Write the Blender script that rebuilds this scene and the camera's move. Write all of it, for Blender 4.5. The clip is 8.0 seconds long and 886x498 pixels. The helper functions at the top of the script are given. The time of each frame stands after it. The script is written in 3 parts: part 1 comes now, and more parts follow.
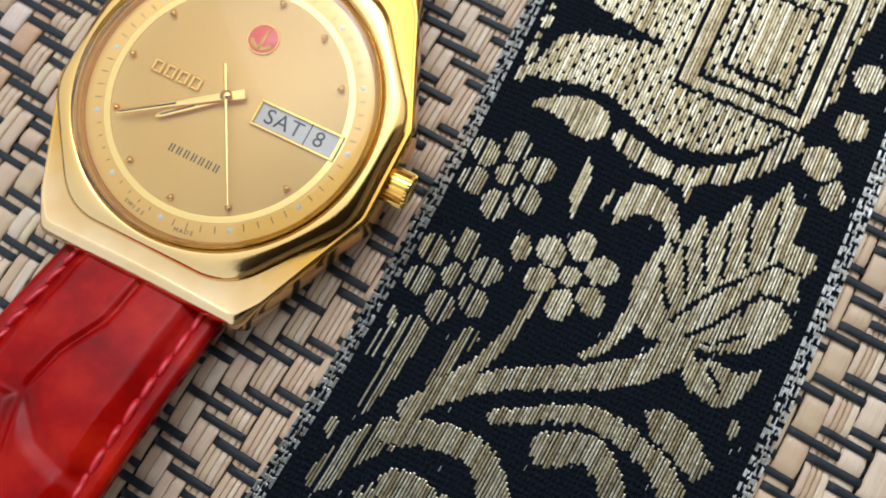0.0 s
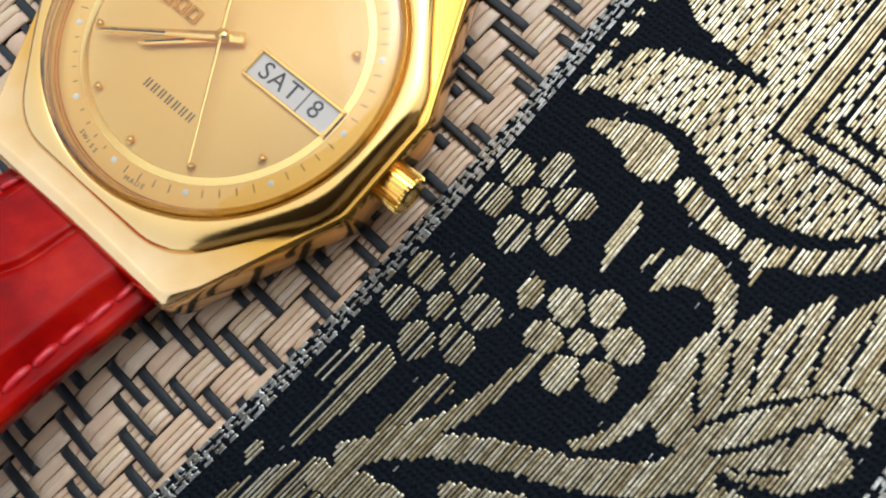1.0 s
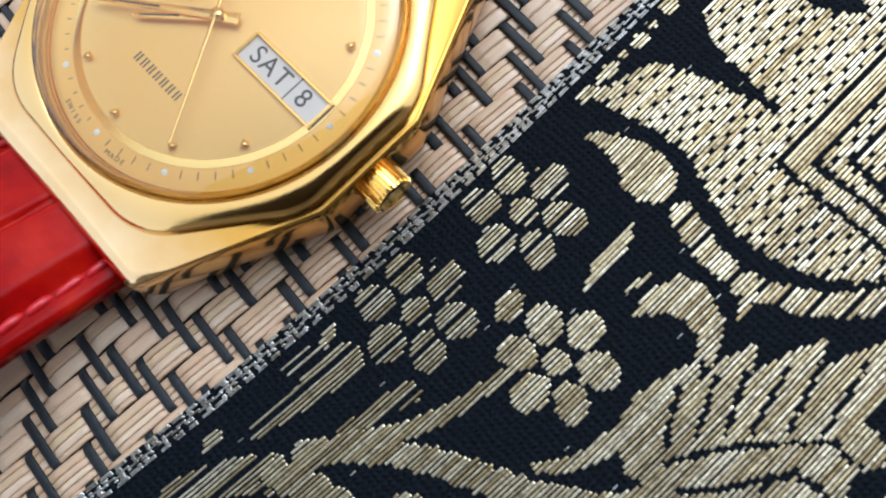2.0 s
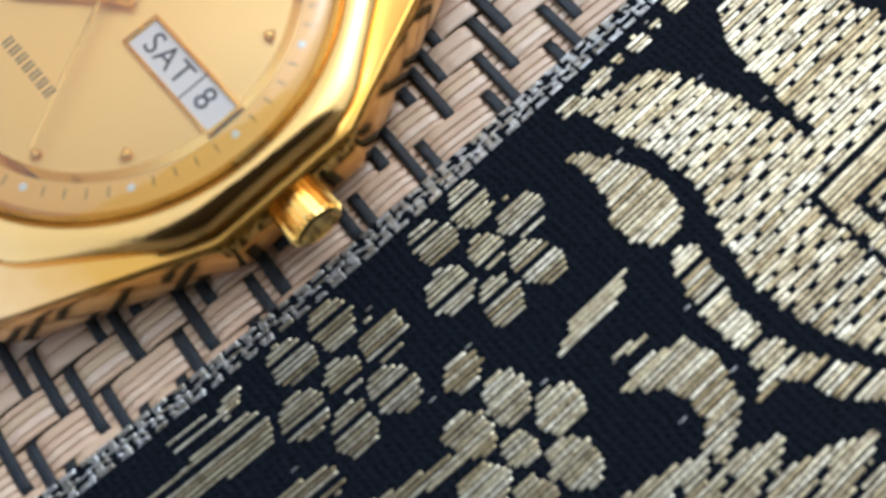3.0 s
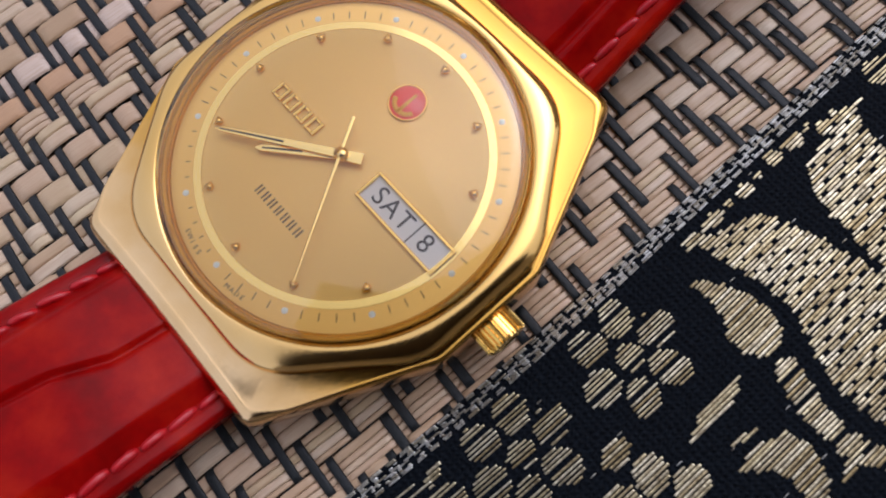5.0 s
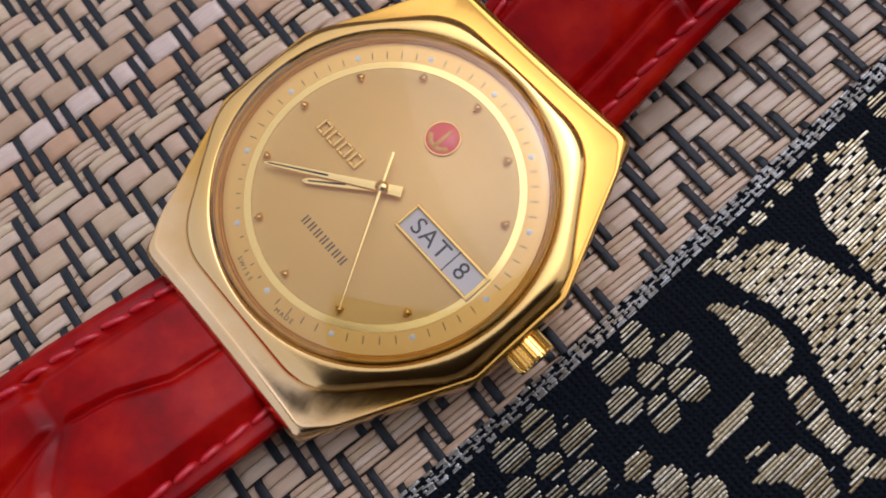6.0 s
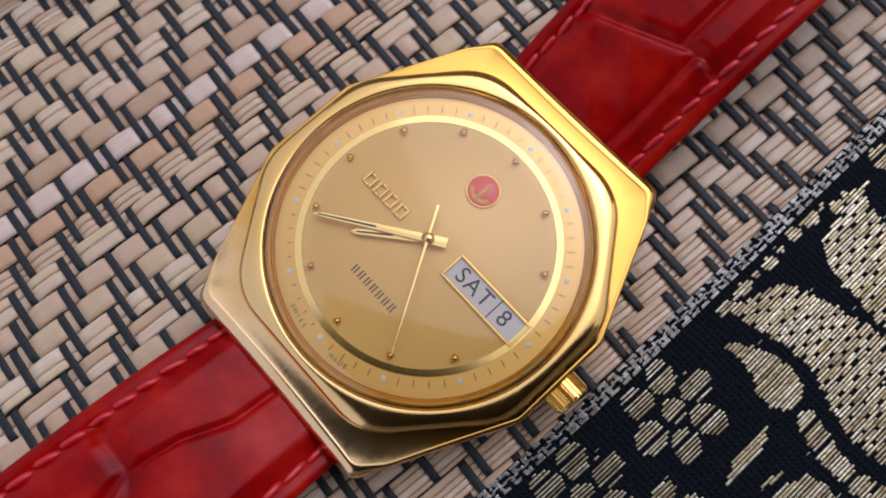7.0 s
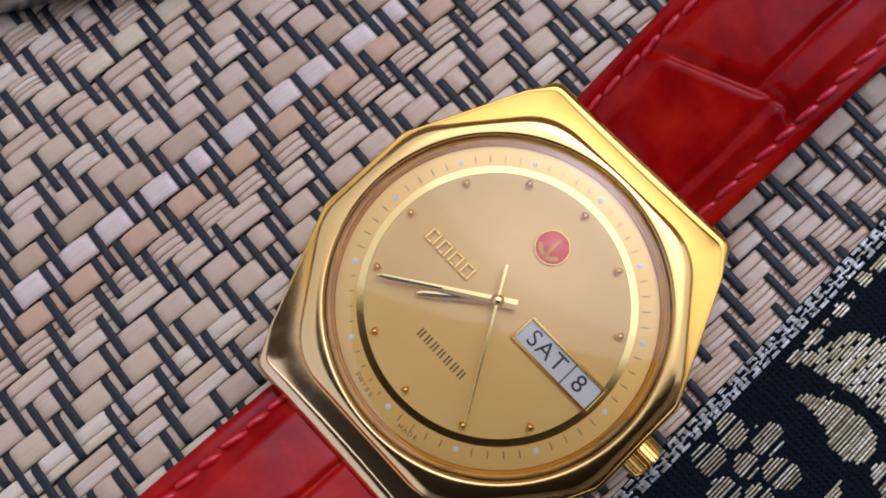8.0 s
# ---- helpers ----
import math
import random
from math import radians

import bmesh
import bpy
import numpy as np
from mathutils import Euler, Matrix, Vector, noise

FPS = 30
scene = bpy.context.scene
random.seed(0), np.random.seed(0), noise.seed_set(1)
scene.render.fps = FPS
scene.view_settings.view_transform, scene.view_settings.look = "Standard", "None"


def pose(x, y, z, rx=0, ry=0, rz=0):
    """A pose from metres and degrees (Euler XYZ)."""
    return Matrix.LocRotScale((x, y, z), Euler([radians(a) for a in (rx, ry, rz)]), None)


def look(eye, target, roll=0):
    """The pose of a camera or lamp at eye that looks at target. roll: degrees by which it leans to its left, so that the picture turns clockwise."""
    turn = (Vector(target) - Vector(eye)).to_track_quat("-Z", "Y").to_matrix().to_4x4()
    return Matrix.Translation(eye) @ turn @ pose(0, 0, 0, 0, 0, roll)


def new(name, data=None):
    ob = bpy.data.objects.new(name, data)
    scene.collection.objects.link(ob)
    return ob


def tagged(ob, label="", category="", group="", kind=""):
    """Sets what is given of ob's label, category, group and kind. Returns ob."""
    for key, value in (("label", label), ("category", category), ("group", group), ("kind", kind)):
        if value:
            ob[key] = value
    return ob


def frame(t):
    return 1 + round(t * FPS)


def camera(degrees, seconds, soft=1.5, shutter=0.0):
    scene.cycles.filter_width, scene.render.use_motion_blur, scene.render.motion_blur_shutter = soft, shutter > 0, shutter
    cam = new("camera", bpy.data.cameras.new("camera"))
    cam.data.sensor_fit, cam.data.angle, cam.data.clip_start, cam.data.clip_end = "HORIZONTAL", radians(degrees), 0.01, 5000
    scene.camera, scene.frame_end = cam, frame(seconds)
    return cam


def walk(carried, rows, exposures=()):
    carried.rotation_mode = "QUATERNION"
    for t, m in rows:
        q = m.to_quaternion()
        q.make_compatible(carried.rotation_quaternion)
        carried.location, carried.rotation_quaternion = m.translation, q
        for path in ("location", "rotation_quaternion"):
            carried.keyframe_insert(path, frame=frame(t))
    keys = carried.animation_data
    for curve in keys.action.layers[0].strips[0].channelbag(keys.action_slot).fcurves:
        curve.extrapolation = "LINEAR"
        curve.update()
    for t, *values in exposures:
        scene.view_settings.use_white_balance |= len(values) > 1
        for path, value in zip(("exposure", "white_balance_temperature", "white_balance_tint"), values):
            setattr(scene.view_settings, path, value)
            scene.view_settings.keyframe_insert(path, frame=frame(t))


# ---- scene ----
# All lengths below are millimetres; MM turns them into metres. x runs to three o'clock, y to twelve, the mat's top lies at about z = 0.3.
MM = 0.001
LENS = 64.20
cam = camera(LENS, 8.0, soft=1.8)
cam.data.dof.use_dof, cam.data.dof.focus_distance, cam.data.dof.aperture_fstop = True, 67 * MM, 32.0
PATH = [
    (0.0, 35.19, -15.30, 73.53, 11.75, 2.68, 26.42),
    (0.3, 37.80, -16.34, 67.71, 11.80, 5.41, 32.51),
    (0.5, 33.49, -14.85, 66.31, 9.98, 3.74, 35.68),
    (0.8, 36.68, -9.02, 63.87, 12.10, 5.00, 38.41),
    (1.0, 37.55, -8.50, 60.15, 13.16, 5.13, 40.38),
    (1.2, 35.34, -8.33, 61.28, 13.81, 4.52, 41.56),
    (2.3, 39.80, -1.31, 53.53, 13.45, 7.62, 46.67),
    (2.5, 39.19, 1.03, 48.61, 15.58, 8.36, 46.28),
    (2.8, 39.48, 0.51, 46.25, 17.30, 7.30, 47.15),
    (3.0, 38.41, -0.21, 45.79, 15.83, 5.79, 47.65),
    (3.5, 32.45, -0.97, 46.49, 18.45, 5.64, 48.05),
    (4.0, 32.78, -3.16, 46.81, 17.46, 5.84, 48.92),
    (4.2, 31.93, -3.28, 48.15, 17.03, 5.35, 48.62),
    (4.5, 27.75, -3.55, 53.90, 15.86, 4.68, 48.78),
    (4.7, 25.51, -4.82, 57.73, 14.88, 4.12, 48.27),
    (5.8, 25.07, -6.74, 67.49, 16.06, 4.63, 48.25),
    (6.0, 22.87, -6.91, 67.38, 15.03, 4.51, 48.23),
    (6.5, 21.36, -8.52, 69.56, 13.74, 3.54, 47.91),
    (6.8, 17.14, -8.73, 71.77, 13.54, 2.53, 47.91),
    (7.0, 14.99, -8.70, 73.25, 13.79, 2.02, 47.56),
    (7.2, 14.03, -9.84, 72.60, 13.90, 2.58, 47.19),
    (7.5, 5.04, -10.90, 71.98, 11.50, 1.93, 46.92),
    (7.8, 2.46, -8.20, 72.58, 10.38, 1.37, 46.76),
    (8.0, 2.44, -7.84, 72.36, 10.60, 0.85, 46.29),
]
EXPOSURES = [
    (0.0, 0.62, 5550, 7),
    (1.0, 0.82, 5700, 8),
    (2.5, 0.92, 5250, 9),
    (3.5, 0.70, 5400, 12),
    (4.5, 0.32, 5750, 18),
    (6.0, 0.18, 5650, 22),
    (7.0, 0.16, 5600, 22),
    (7.5, 0.18, 5500, 21),
    (8.0, 0.26, 5150, 21),
]
walk(cam, [(t, pose(x * MM, y * MM, z * MM, rx, ry, rz)) for t, x, y, z, rx, ry, rz in PATH], EXPOSURES)

# ---- light: bright hazy sky, open north-west; added unseen slabs block the south-east ----
world = bpy.data.worlds.new("sky")
scene.world = world
world.use_nodes = True
wn = world.node_tree
sky = wn.nodes.new("ShaderNodeTexSky")
sky.sky_type = "NISHITA"
sky.sun_disc = False
sky.sun_elevation, sky.sun_rotation = radians(50), radians(-10)
sky.air_density, sky.dust_density, sky.ozone_density = 0.6, 9.0, 0.3
haze, grey = wn.nodes.new("ShaderNodeMix"), wn.nodes.new("ShaderNodeRGBToBW")
haze.data_type = "RGBA"
haze.inputs[0].default_value = 0.7
wn.links.new(sky.outputs[0], grey.inputs[0])
wn.links.new(sky.outputs[0], haze.inputs[6])
wn.links.new(grey.outputs[0], haze.inputs[7])
veil = wn.nodes.new("ShaderNodeMix")
veil.data_type = "RGBA"
veil.inputs[0].default_value = 0.6
veil.inputs[7].default_value = (6.3, 6.3, 6.5, 1)
wn.links.new(haze.outputs[2], veil.inputs[6])
wn.links.new(veil.outputs[2], wn.nodes["Background"].inputs[0])
wn.nodes["Background"].inputs[1].default_value = 0.15
sun = new("sun", bpy.data.lights.new("sun", "SUN"))
sun.data.energy, sun.data.angle, sun.data.color = 0.45, radians(60), (1.0, 0.97, 0.93)
sun.matrix_world = look((-0.11, 0.62, 0.75), (0, 0, 0))


# ---- materials ----
def material(name, colour=(0.8, 0.8, 0.8), rough=0.5, metal=0.0):
    m = bpy.data.materials.new(name)
    m.use_nodes = True
    b = m.node_tree.nodes["Principled BSDF"]
    b.inputs["Base Color"].default_value = (*colour, 1)
    b.inputs["Roughness"].default_value = rough
    b.inputs["Metallic"].default_value = metal
    return m, m.node_tree, b


def node(tree, kind, **values):
    n = tree.nodes.new("ShaderNode" + kind)
    for key, value in values.items():
        n.inputs[key.replace("_", " ")].default_value = value
    return n


def coords(tree, scale=(1, 1, 1), turn=0.0):
    """Object coordinates in millimetres, stretched by scale."""
    c = tree.nodes.new("ShaderNodeTexCoord")
    m = tree.nodes.new("ShaderNodeMapping")
    m.inputs["Scale"].default_value = [1000 * s for s in scale]
    m.inputs["Rotation"].default_value = (0, 0, radians(turn))
    tree.links.new(c.outputs["Object"], m.inputs["Vector"])
    return m.outputs["Vector"]


def noise_of(tree, vector, scale=1.0, detail=3.0, rough=0.55):
    n = node(tree, "TexNoise", Scale=scale, Detail=detail, Roughness=rough)
    tree.links.new(vector, n.inputs["Vector"])
    return n.outputs["Fac"]


def ramp(tree, fac, stops):
    r = tree.nodes.new("ShaderNodeValToRGB")
    while len(r.color_ramp.elements) < len(stops):
        r.color_ramp.elements.new(0.5)
    for e, (at, colour) in zip(r.color_ramp.elements, stops):
        e.position, e.color = at, (*colour, 1)
    tree.links.new(fac, r.inputs["Fac"])
    return r.outputs["Color"]


def mapped(tree, fac, low, high, a=0.0, b=1.0):
    r = node(tree, "MapRange", From_Min=a, From_Max=b, To_Min=low, To_Max=high)
    tree.links.new(fac, r.inputs["Value"])
    return r.outputs["Result"]


def mixed(tree, fac, a, b, how="MIX"):
    m = tree.nodes.new("ShaderNodeMix")
    m.data_type, m.blend_type = "RGBA", how
    for at, value in ((0, fac), (6, a), (7, b)):
        if isinstance(value, (int, float)):
            m.inputs[at].default_value = value
        elif isinstance(value, tuple):
            m.inputs[at].default_value = (*value, 1)
        else:
            tree.links.new(value, m.inputs[at])
    return m.outputs[2]


def bump(tree, b, height, distance_mm, strength=1.0):
    n = node(tree, "Bump", Strength=strength, Distance=distance_mm * MM)
    tree.links.new(height, n.inputs["Height"])
    tree.links.new(n.outputs["Normal"], b.inputs["Normal"])


def straw_material(name, tones, gloss):
    m, t, b = material(name)
    info = t.nodes.new("ShaderNodeObjectInfo")
    base = ramp(t, info.outputs["Random"], tones)
    streak = noise_of(t, coords(t, (5.0, 0.12, 5.0)), 1.0, 5.0, 0.7)
    blotch = noise_of(t, coords(t, (0.2, 0.08, 0.2)), 1.0, 3.0)
    c = mixed(t, mapped(t, streak, 0.0, 0.6, 0.45, 0.78), base, (0.38, 0.23, 0.13), "MIX")
    c = mixed(t, mapped(t, blotch, 0.0, 0.5, 0.45, 0.75), c, (0.50, 0.31, 0.19), "MIX")
    t.links.new(c, b.inputs["Base Color"])
    t.links.new(mapped(t, streak, gloss, gloss + 0.22, 0.3, 0.7), b.inputs["Roughness"])
    bump(t, b, streak, 0.09, 0.8)
    return m


STRAW = straw_material("straw", [(0.0, (0.60, 0.47, 0.32)), (0.2, (0.53, 0.38, 0.25)), (0.4, (0.48, 0.34, 0.20)), (0.6, (0.63, 0.51, 0.37)), (0.8, (0.60, 0.48, 0.29)), (1.0, (0.41, 0.27, 0.15))], 0.28)
TAN_STRAW = straw_material("tan_straw", [(0.0, (0.47, 0.27, 0.13)), (1.0, (0.50, 0.30, 0.16))], 0.36)
PALE_STRAW = straw_material("pale_straw", [(0.0, (0.60, 0.47, 0.37)), (1.0, (0.68, 0.56, 0.46))], 0.08)


def cord_material():
    m, t, b = material("dark_cord", (0.012, 0.016, 0.019), 0.5)
    v = coords(t, (1.1, 6.0, 6.0), 35)
    n = noise_of(t, v, 2.0, 4.0)
    t.links.new(ramp(t, n, [(0.3, (0.002, 0.004, 0.005)), (0.75, (0.008, 0.012, 0.014))]), b.inputs["Base Color"])
    t.links.new(mapped(t, n, 0.34, 0.55), b.inputs["Roughness"])
    b.inputs["Specular IOR Level"].default_value = 0.35
    bump(t, b, n, 0.08, 0.8)
    return m


CORD = cord_material()


def gold_material(name, colour, rough, scratch=0.5, worn=(0.55, 0.42, 0.25), rubbed_sheen=None):
    m, t, b = material(name, colour, rough, 1.0)
    fine = noise_of(t, coords(t, (7, 0.6, 4), 25), 1.0, 4.0, 0.7)
    wide = noise_of(t, coords(t, (0.22, 0.22, 0.22)), 1.0, 3.0)
    col = mixed(t, mapped(t, wide, 0.0, 0.45, 0.48, 0.8), colour, worn)
    if rubbed_sheen:
        # paler toward six: worn plating, plus bright reflection painted into the colour
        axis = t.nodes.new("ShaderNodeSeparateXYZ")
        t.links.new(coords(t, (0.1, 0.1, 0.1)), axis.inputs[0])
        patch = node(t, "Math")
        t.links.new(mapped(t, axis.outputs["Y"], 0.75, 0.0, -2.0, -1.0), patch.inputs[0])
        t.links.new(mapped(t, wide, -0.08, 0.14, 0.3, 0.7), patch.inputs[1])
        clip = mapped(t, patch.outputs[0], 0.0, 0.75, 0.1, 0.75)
        col = mixed(t, clip, col, rubbed_sheen)
    t.links.new(col, b.inputs["Base Color"])
    r = node(t, "MapRange", From_Min=0.3, From_Max=0.75, To_Min=max(rough - 0.05, 0.03), To_Max=rough + 0.14 * scratch)
    t.links.new(fine, r.inputs["Value"])
    t.links.new(r.outputs["Result"], b.inputs["Roughness"])
    bump(t, b, fine, 0.006, scratch)
    return m


CASE_GOLD = gold_material("case_gold", (0.66, 0.36, 0.065), 0.13, worn=(0.60, 0.35, 0.10), rubbed_sheen=(0.90, 0.67, 0.38))
BEZEL_GOLD = gold_material("bezel_gold", (0.78, 0.49, 0.15), 0.12, worn=(0.64, 0.43, 0.18), rubbed_sheen=(0.86, 0.63, 0.32))
CROWN_GOLD = gold_material("crown_gold", (0.92, 0.60, 0.14), 0.2)
HAND_GOLD = material("hand_gold", (0.93, 0.66, 0.22), 0.14, 1.0)[0]
LETTER_GOLD = material("letter_gold", (0.93, 0.60, 0.14), 0.12, 1.0)[0]
RING_GOLD = material("ring_gold", (0.90, 0.63, 0.19), 0.1, 1.0)[0]


def dial_material(name, pale, deep, metal, rough):
    m, t, b = material(name, pale, rough, metal)
    brushed = noise_of(t, coords(t, (9, 0.12, 1)), 1.0, 3.0)
    spots = noise_of(t, coords(t, (2.2, 2.2, 2.2)), 1.0, 4.0, 0.7)
    col = mixed(t, mapped(t, brushed, 0.0, 0.25, 0.3, 0.8), pale, deep)
    col = mixed(t, mapped(t, spots, 0.0, 0.6, 0.70, 0.8), col, (0.40, 0.25, 0.08))
    t.links.new(col, b.inputs["Base Color"])
    t.links.new(mapped(t, brushed, rough, rough + 0.12), b.inputs["Roughness"])
    bump(t, b, brushed, 0.004, 0.4)
    return m


DIAL = dial_material("champagne_dial", (0.98, 0.655, 0.19), (0.95, 0.605, 0.155), 0.15, 0.42)
CHAPTER = dial_material("amber_track", (0.82, 0.50, 0.12), (0.76, 0.44, 0.09), 0.55, 0.34)


def crystal_material():
    """Clear mineral glass as a surface: straight view through, Fresnel gloss."""
    m = bpy.data.materials.new("crystal_glass")
    m.use_nodes = True
    t = m.node_tree
    t.nodes.clear()
    out, mix = t.nodes.new("ShaderNodeOutputMaterial"), t.nodes.new("ShaderNodeMixShader")
    clear, gloss, fres = t.nodes.new("ShaderNodeBsdfTransparent"), t.nodes.new("ShaderNodeBsdfGlossy"), node(t, "Fresnel", IOR=1.66)
    clear.inputs["Color"].default_value = (0.985, 0.985, 0.97, 1)
    smear = noise_of(t, coords(t, (0.5, 0.5, 0.5)), 1.0, 5.0)
    t.links.new(mapped(t, smear, 0.0, 0.05, 0.4, 0.8), gloss.inputs["Roughness"])
    t.links.new(fres.outputs[0], mix.inputs[0])
    t.links.new(clear.outputs[0], mix.inputs[1])
    t.links.new(gloss.outputs[0], mix.inputs[2])
    t.links.new(mix.outputs[0], out.inputs["Surface"])
    return m


CRYSTAL = crystal_material()


def leather_material():
    m, t, b = material("red_leather", (0.42, 0.012, 0.012), 0.25)
    v = coords(t, (0.35, 0.35, 0.35))
    cloud = noise_of(t, v, 0.45, 4.0, 0.6)
    pores = noise_of(t, coords(t, (5, 5, 5)), 1.0, 4.0, 0.6)
    wrinkle = node(t, "TexVoronoi", Scale=1.0)
    wrinkle.feature = "DISTANCE_TO_EDGE"
    t.links.new(coords(t, (1.1, 0.8, 1.0)), wrinkle.inputs["Vector"])
    col = ramp(t, cloud, [(0.25, (0.12, 0.001, 0.001)), (0.5, (0.25, 0.002, 0.001)), (0.78, (0.40, 0.014, 0.002))])
    t.links.new(mixed(t, mapped(t, pores, 0.0, 0.35, 0.55, 0.8), col, (0.22, 0.002, 0.002)), b.inputs["Base Color"])
    t.links.new(mapped(t, cloud, 0.10, 0.22, 0.3, 0.75), b.inputs["Roughness"])
    b.inputs["Specular IOR Level"].default_value = 0.035
    b.inputs["Coat Weight"].default_value, b.inputs["Coat Roughness"].default_value = 0.10, 0.08
    add = node(t, "Math")
    t.links.new(mapped(t, pores, 0.0, 0.35), add.inputs[0])
    t.links.new(mapped(t, wrinkle.outputs["Distance"], 0.0, 0.12, 0.0, 0.3), add.inputs[1])
    ripple = noise_of(t, coords(t, (0.9, 0.45, 0.9), 20), 1.0, 2.0)
    more = node(t, "Math")
    t.links.new(add.outputs[0], more.inputs[0])
    t.links.new(mapped(t, ripple, 0.0, 2.0), more.inputs[1])
    bump(t, b, more.outputs[0], 0.05, 0.55)
    return m


LEATHER = leather_material()
THREAD_RED = material("red_thread", (0.42, 0.006, 0.010), 0.4)[0]


def cloth_material():
    m, t, b = material("black_weave", (0.010, 0.010, 0.014), 0.62)
    v = coords(t, (1, 1, 1))
    a, c = node(t, "TexWave", Scale=0.62, Distortion=4.0, Detail=3.0), node(t, "TexWave", Scale=0.5, Distortion=4.0, Detail=3.0)
    a.bands_direction, c.bands_direction = "X", "Y"
    t.links.new(v, a.inputs["Vector"])
    t.links.new(v, c.inputs["Vector"])
    mul = node(t, "Math")
    mul.operation = "MULTIPLY"
    t.links.new(a.outputs["Fac"], mul.inputs[0])
    t.links.new(c.outputs["Fac"], mul.inputs[1])
    fluff = noise_of(t, coords(t, (3, 3, 3)), 1.0, 4.0, 0.7)
    mix = mixed(t, mapped(t, fluff, 0.0, 1.0, 0.35, 0.8), (0.0012, 0.0018, 0.0028), (0.0075, 0.0110, 0.0160))
    t.links.new(mix, b.inputs["Base Color"])
    t.links.new(mapped(t, fluff, 0.5, 0.85), b.inputs["Roughness"])
    b.inputs["Specular IOR Level"].default_value = 0.05
    bump(t, b, mul.outputs[0], 0.14, 1.0)
    return m


CLOTH = cloth_material()


def lurex_material(name, stops):
    m, t, b = material(name, (0.7, 0.6, 0.38), 0.3, 0.85)
    island = t.nodes.new("ShaderNodeNewGeometry")
    fleck = noise_of(t, coords(t, (2.0, 1.1, 2.0)), 1.0, 4.0, 0.7)
    col = ramp(t, island.outputs["Random Per Island"], stops)
    t.links.new(mixed(t, mapped(t, fleck, 0.0, 0.85, 0.42, 0.7), col, (0.11, 0.075, 0.03)), b.inputs["Base Color"])
    t.links.new(mapped(t, fleck, 0.30, 0.46, 0.3, 0.7), b.inputs["Roughness"])
    # the floats are tied down every half millimetre
    tie = node(t, "TexWave", Scale=0.42, Distortion=14.0, Detail=3.0)
    tie.bands_direction = "Y"
    t.links.new(coords(t, (1, 1, 1)), tie.inputs["Vector"])
    both = node(t, "Math")
    t.links.new(noise_of(t, coords(t, (2.5, 4, 2.5)), 1.0, 3.0), both.inputs[0])
    t.links.new(mapped(t, tie.outputs["Fac"], 0.0, 0.3), both.inputs[1])
    bump(t, b, both.outputs[0], 0.035, 0.9)
    return m


LUREX = lurex_material("gold_lurex", [(0.0, (0.44, 0.375, 0.21)), (0.35, (0.62, 0.57, 0.41)), (0.7, (0.29, 0.225, 0.11)), (1.0, (0.52, 0.455, 0.28))])
SELVEDGE = lurex_material("silver_lurex", [(0.0, (0.54, 0.52, 0.42)), (0.5, (0.76, 0.77, 0.74)), (1.0, (0.44, 0.39, 0.27))])
BLACK_INK = material("black_ink", (0.03, 0.025, 0.02), 0.5)[0]
BROWN_INK = material("brown_ink", (0.13, 0.075, 0.02), 0.5)[0]
WHITE_DISC = material("day_disc_white", (0.74, 0.74, 0.72), 0.5)[0]
LUME = material("lume_white", (0.72, 0.75, 0.68), 0.5)[0]
EMBLEM_GOLD = material("emblem_gold", (0.95, 0.55, 0.06), 0.3, 0.3)[0]
RED_ENAMEL = material("red_enamel", (0.92, 0.10, 0.06), 0.25)[0]
STEEL = gold_material("brushed_steel", (0.55, 0.55, 0.57), 0.3, 0.6, (0.45, 0.45, 0.47))
BLUE_GLASS = material("blue_glass", (0.02, 0.06, 0.22), 0.08)[0]


def wood_material():
    m, t, b = material("table_wood", (0.05, 0.03, 0.02), 0.4)
    n = noise_of(t, coords(t, (0.01, 0.15, 0.15)), 1.0, 6.0, 0.6)
    t.links.new(ramp(t, n, [(0.3, (0.035, 0.020, 0.012)), (0.7, (0.085, 0.048, 0.026))]), b.inputs["Base Color"])
    bump(t, b, n, 0.1, 0.4)
    return m


def plaster_material(name, colour):
    m, t, b = material(name, colour, 0.85)
    n = noise_of(t, coords(t, (0.004, 0.004, 0.004)), 1.0, 5.0)
    dark = tuple(0.82 * c for c in colour)
    t.links.new(ramp(t, n, [(0.3, dark), (0.7, colour)]), b.inputs["Base Color"])
    return m


WOOD = wood_material()
PLASTER = plaster_material("wall_plaster", (0.5, 0.45, 0.38))
OVERHEAD_DARK = plaster_material("overhead_dark", (0.05, 0.037, 0.03))
EARTH = plaster_material("tan_plaster", (0.34, 0.26, 0.17))
PAVING = plaster_material("pale_paving", (0.36, 0.33, 0.29))


# ---- building helpers ----
def mesh(name, verts, faces, mat, parent=None, label="", smooth=True):
    """One mesh object from arrays in millimetres."""
    me = bpy.data.meshes.new(name)
    me.from_pydata((np.asarray(verts, float) * MM).tolist(), [], [list(map(int, f)) for f in faces])
    me.materials.append(mat)
    if smooth:
        me.shade_smooth()
    me.update()
    ob = new(name, me)
    if parent:
        ob.parent = parent
    if label:
        ob["label"] = label
    return ob


def part(name, bm, mat, parent=None, label="", smooth=True):
    """One mesh object from a bmesh in millimetres."""
    bmesh.ops.scale(bm, vec=(MM, MM, MM), verts=bm.verts)
    bmesh.ops.recalc_face_normals(bm, faces=bm.faces)
    me = bpy.data.meshes.new(name)
    bm.to_mesh(me)
    bm.free()
    me.materials.append(mat)
    if smooth:
        me.shade_smooth()
    ob = new(name, me)
    if parent:
        ob.parent = parent
    if label:
        ob["label"] = label
    return ob


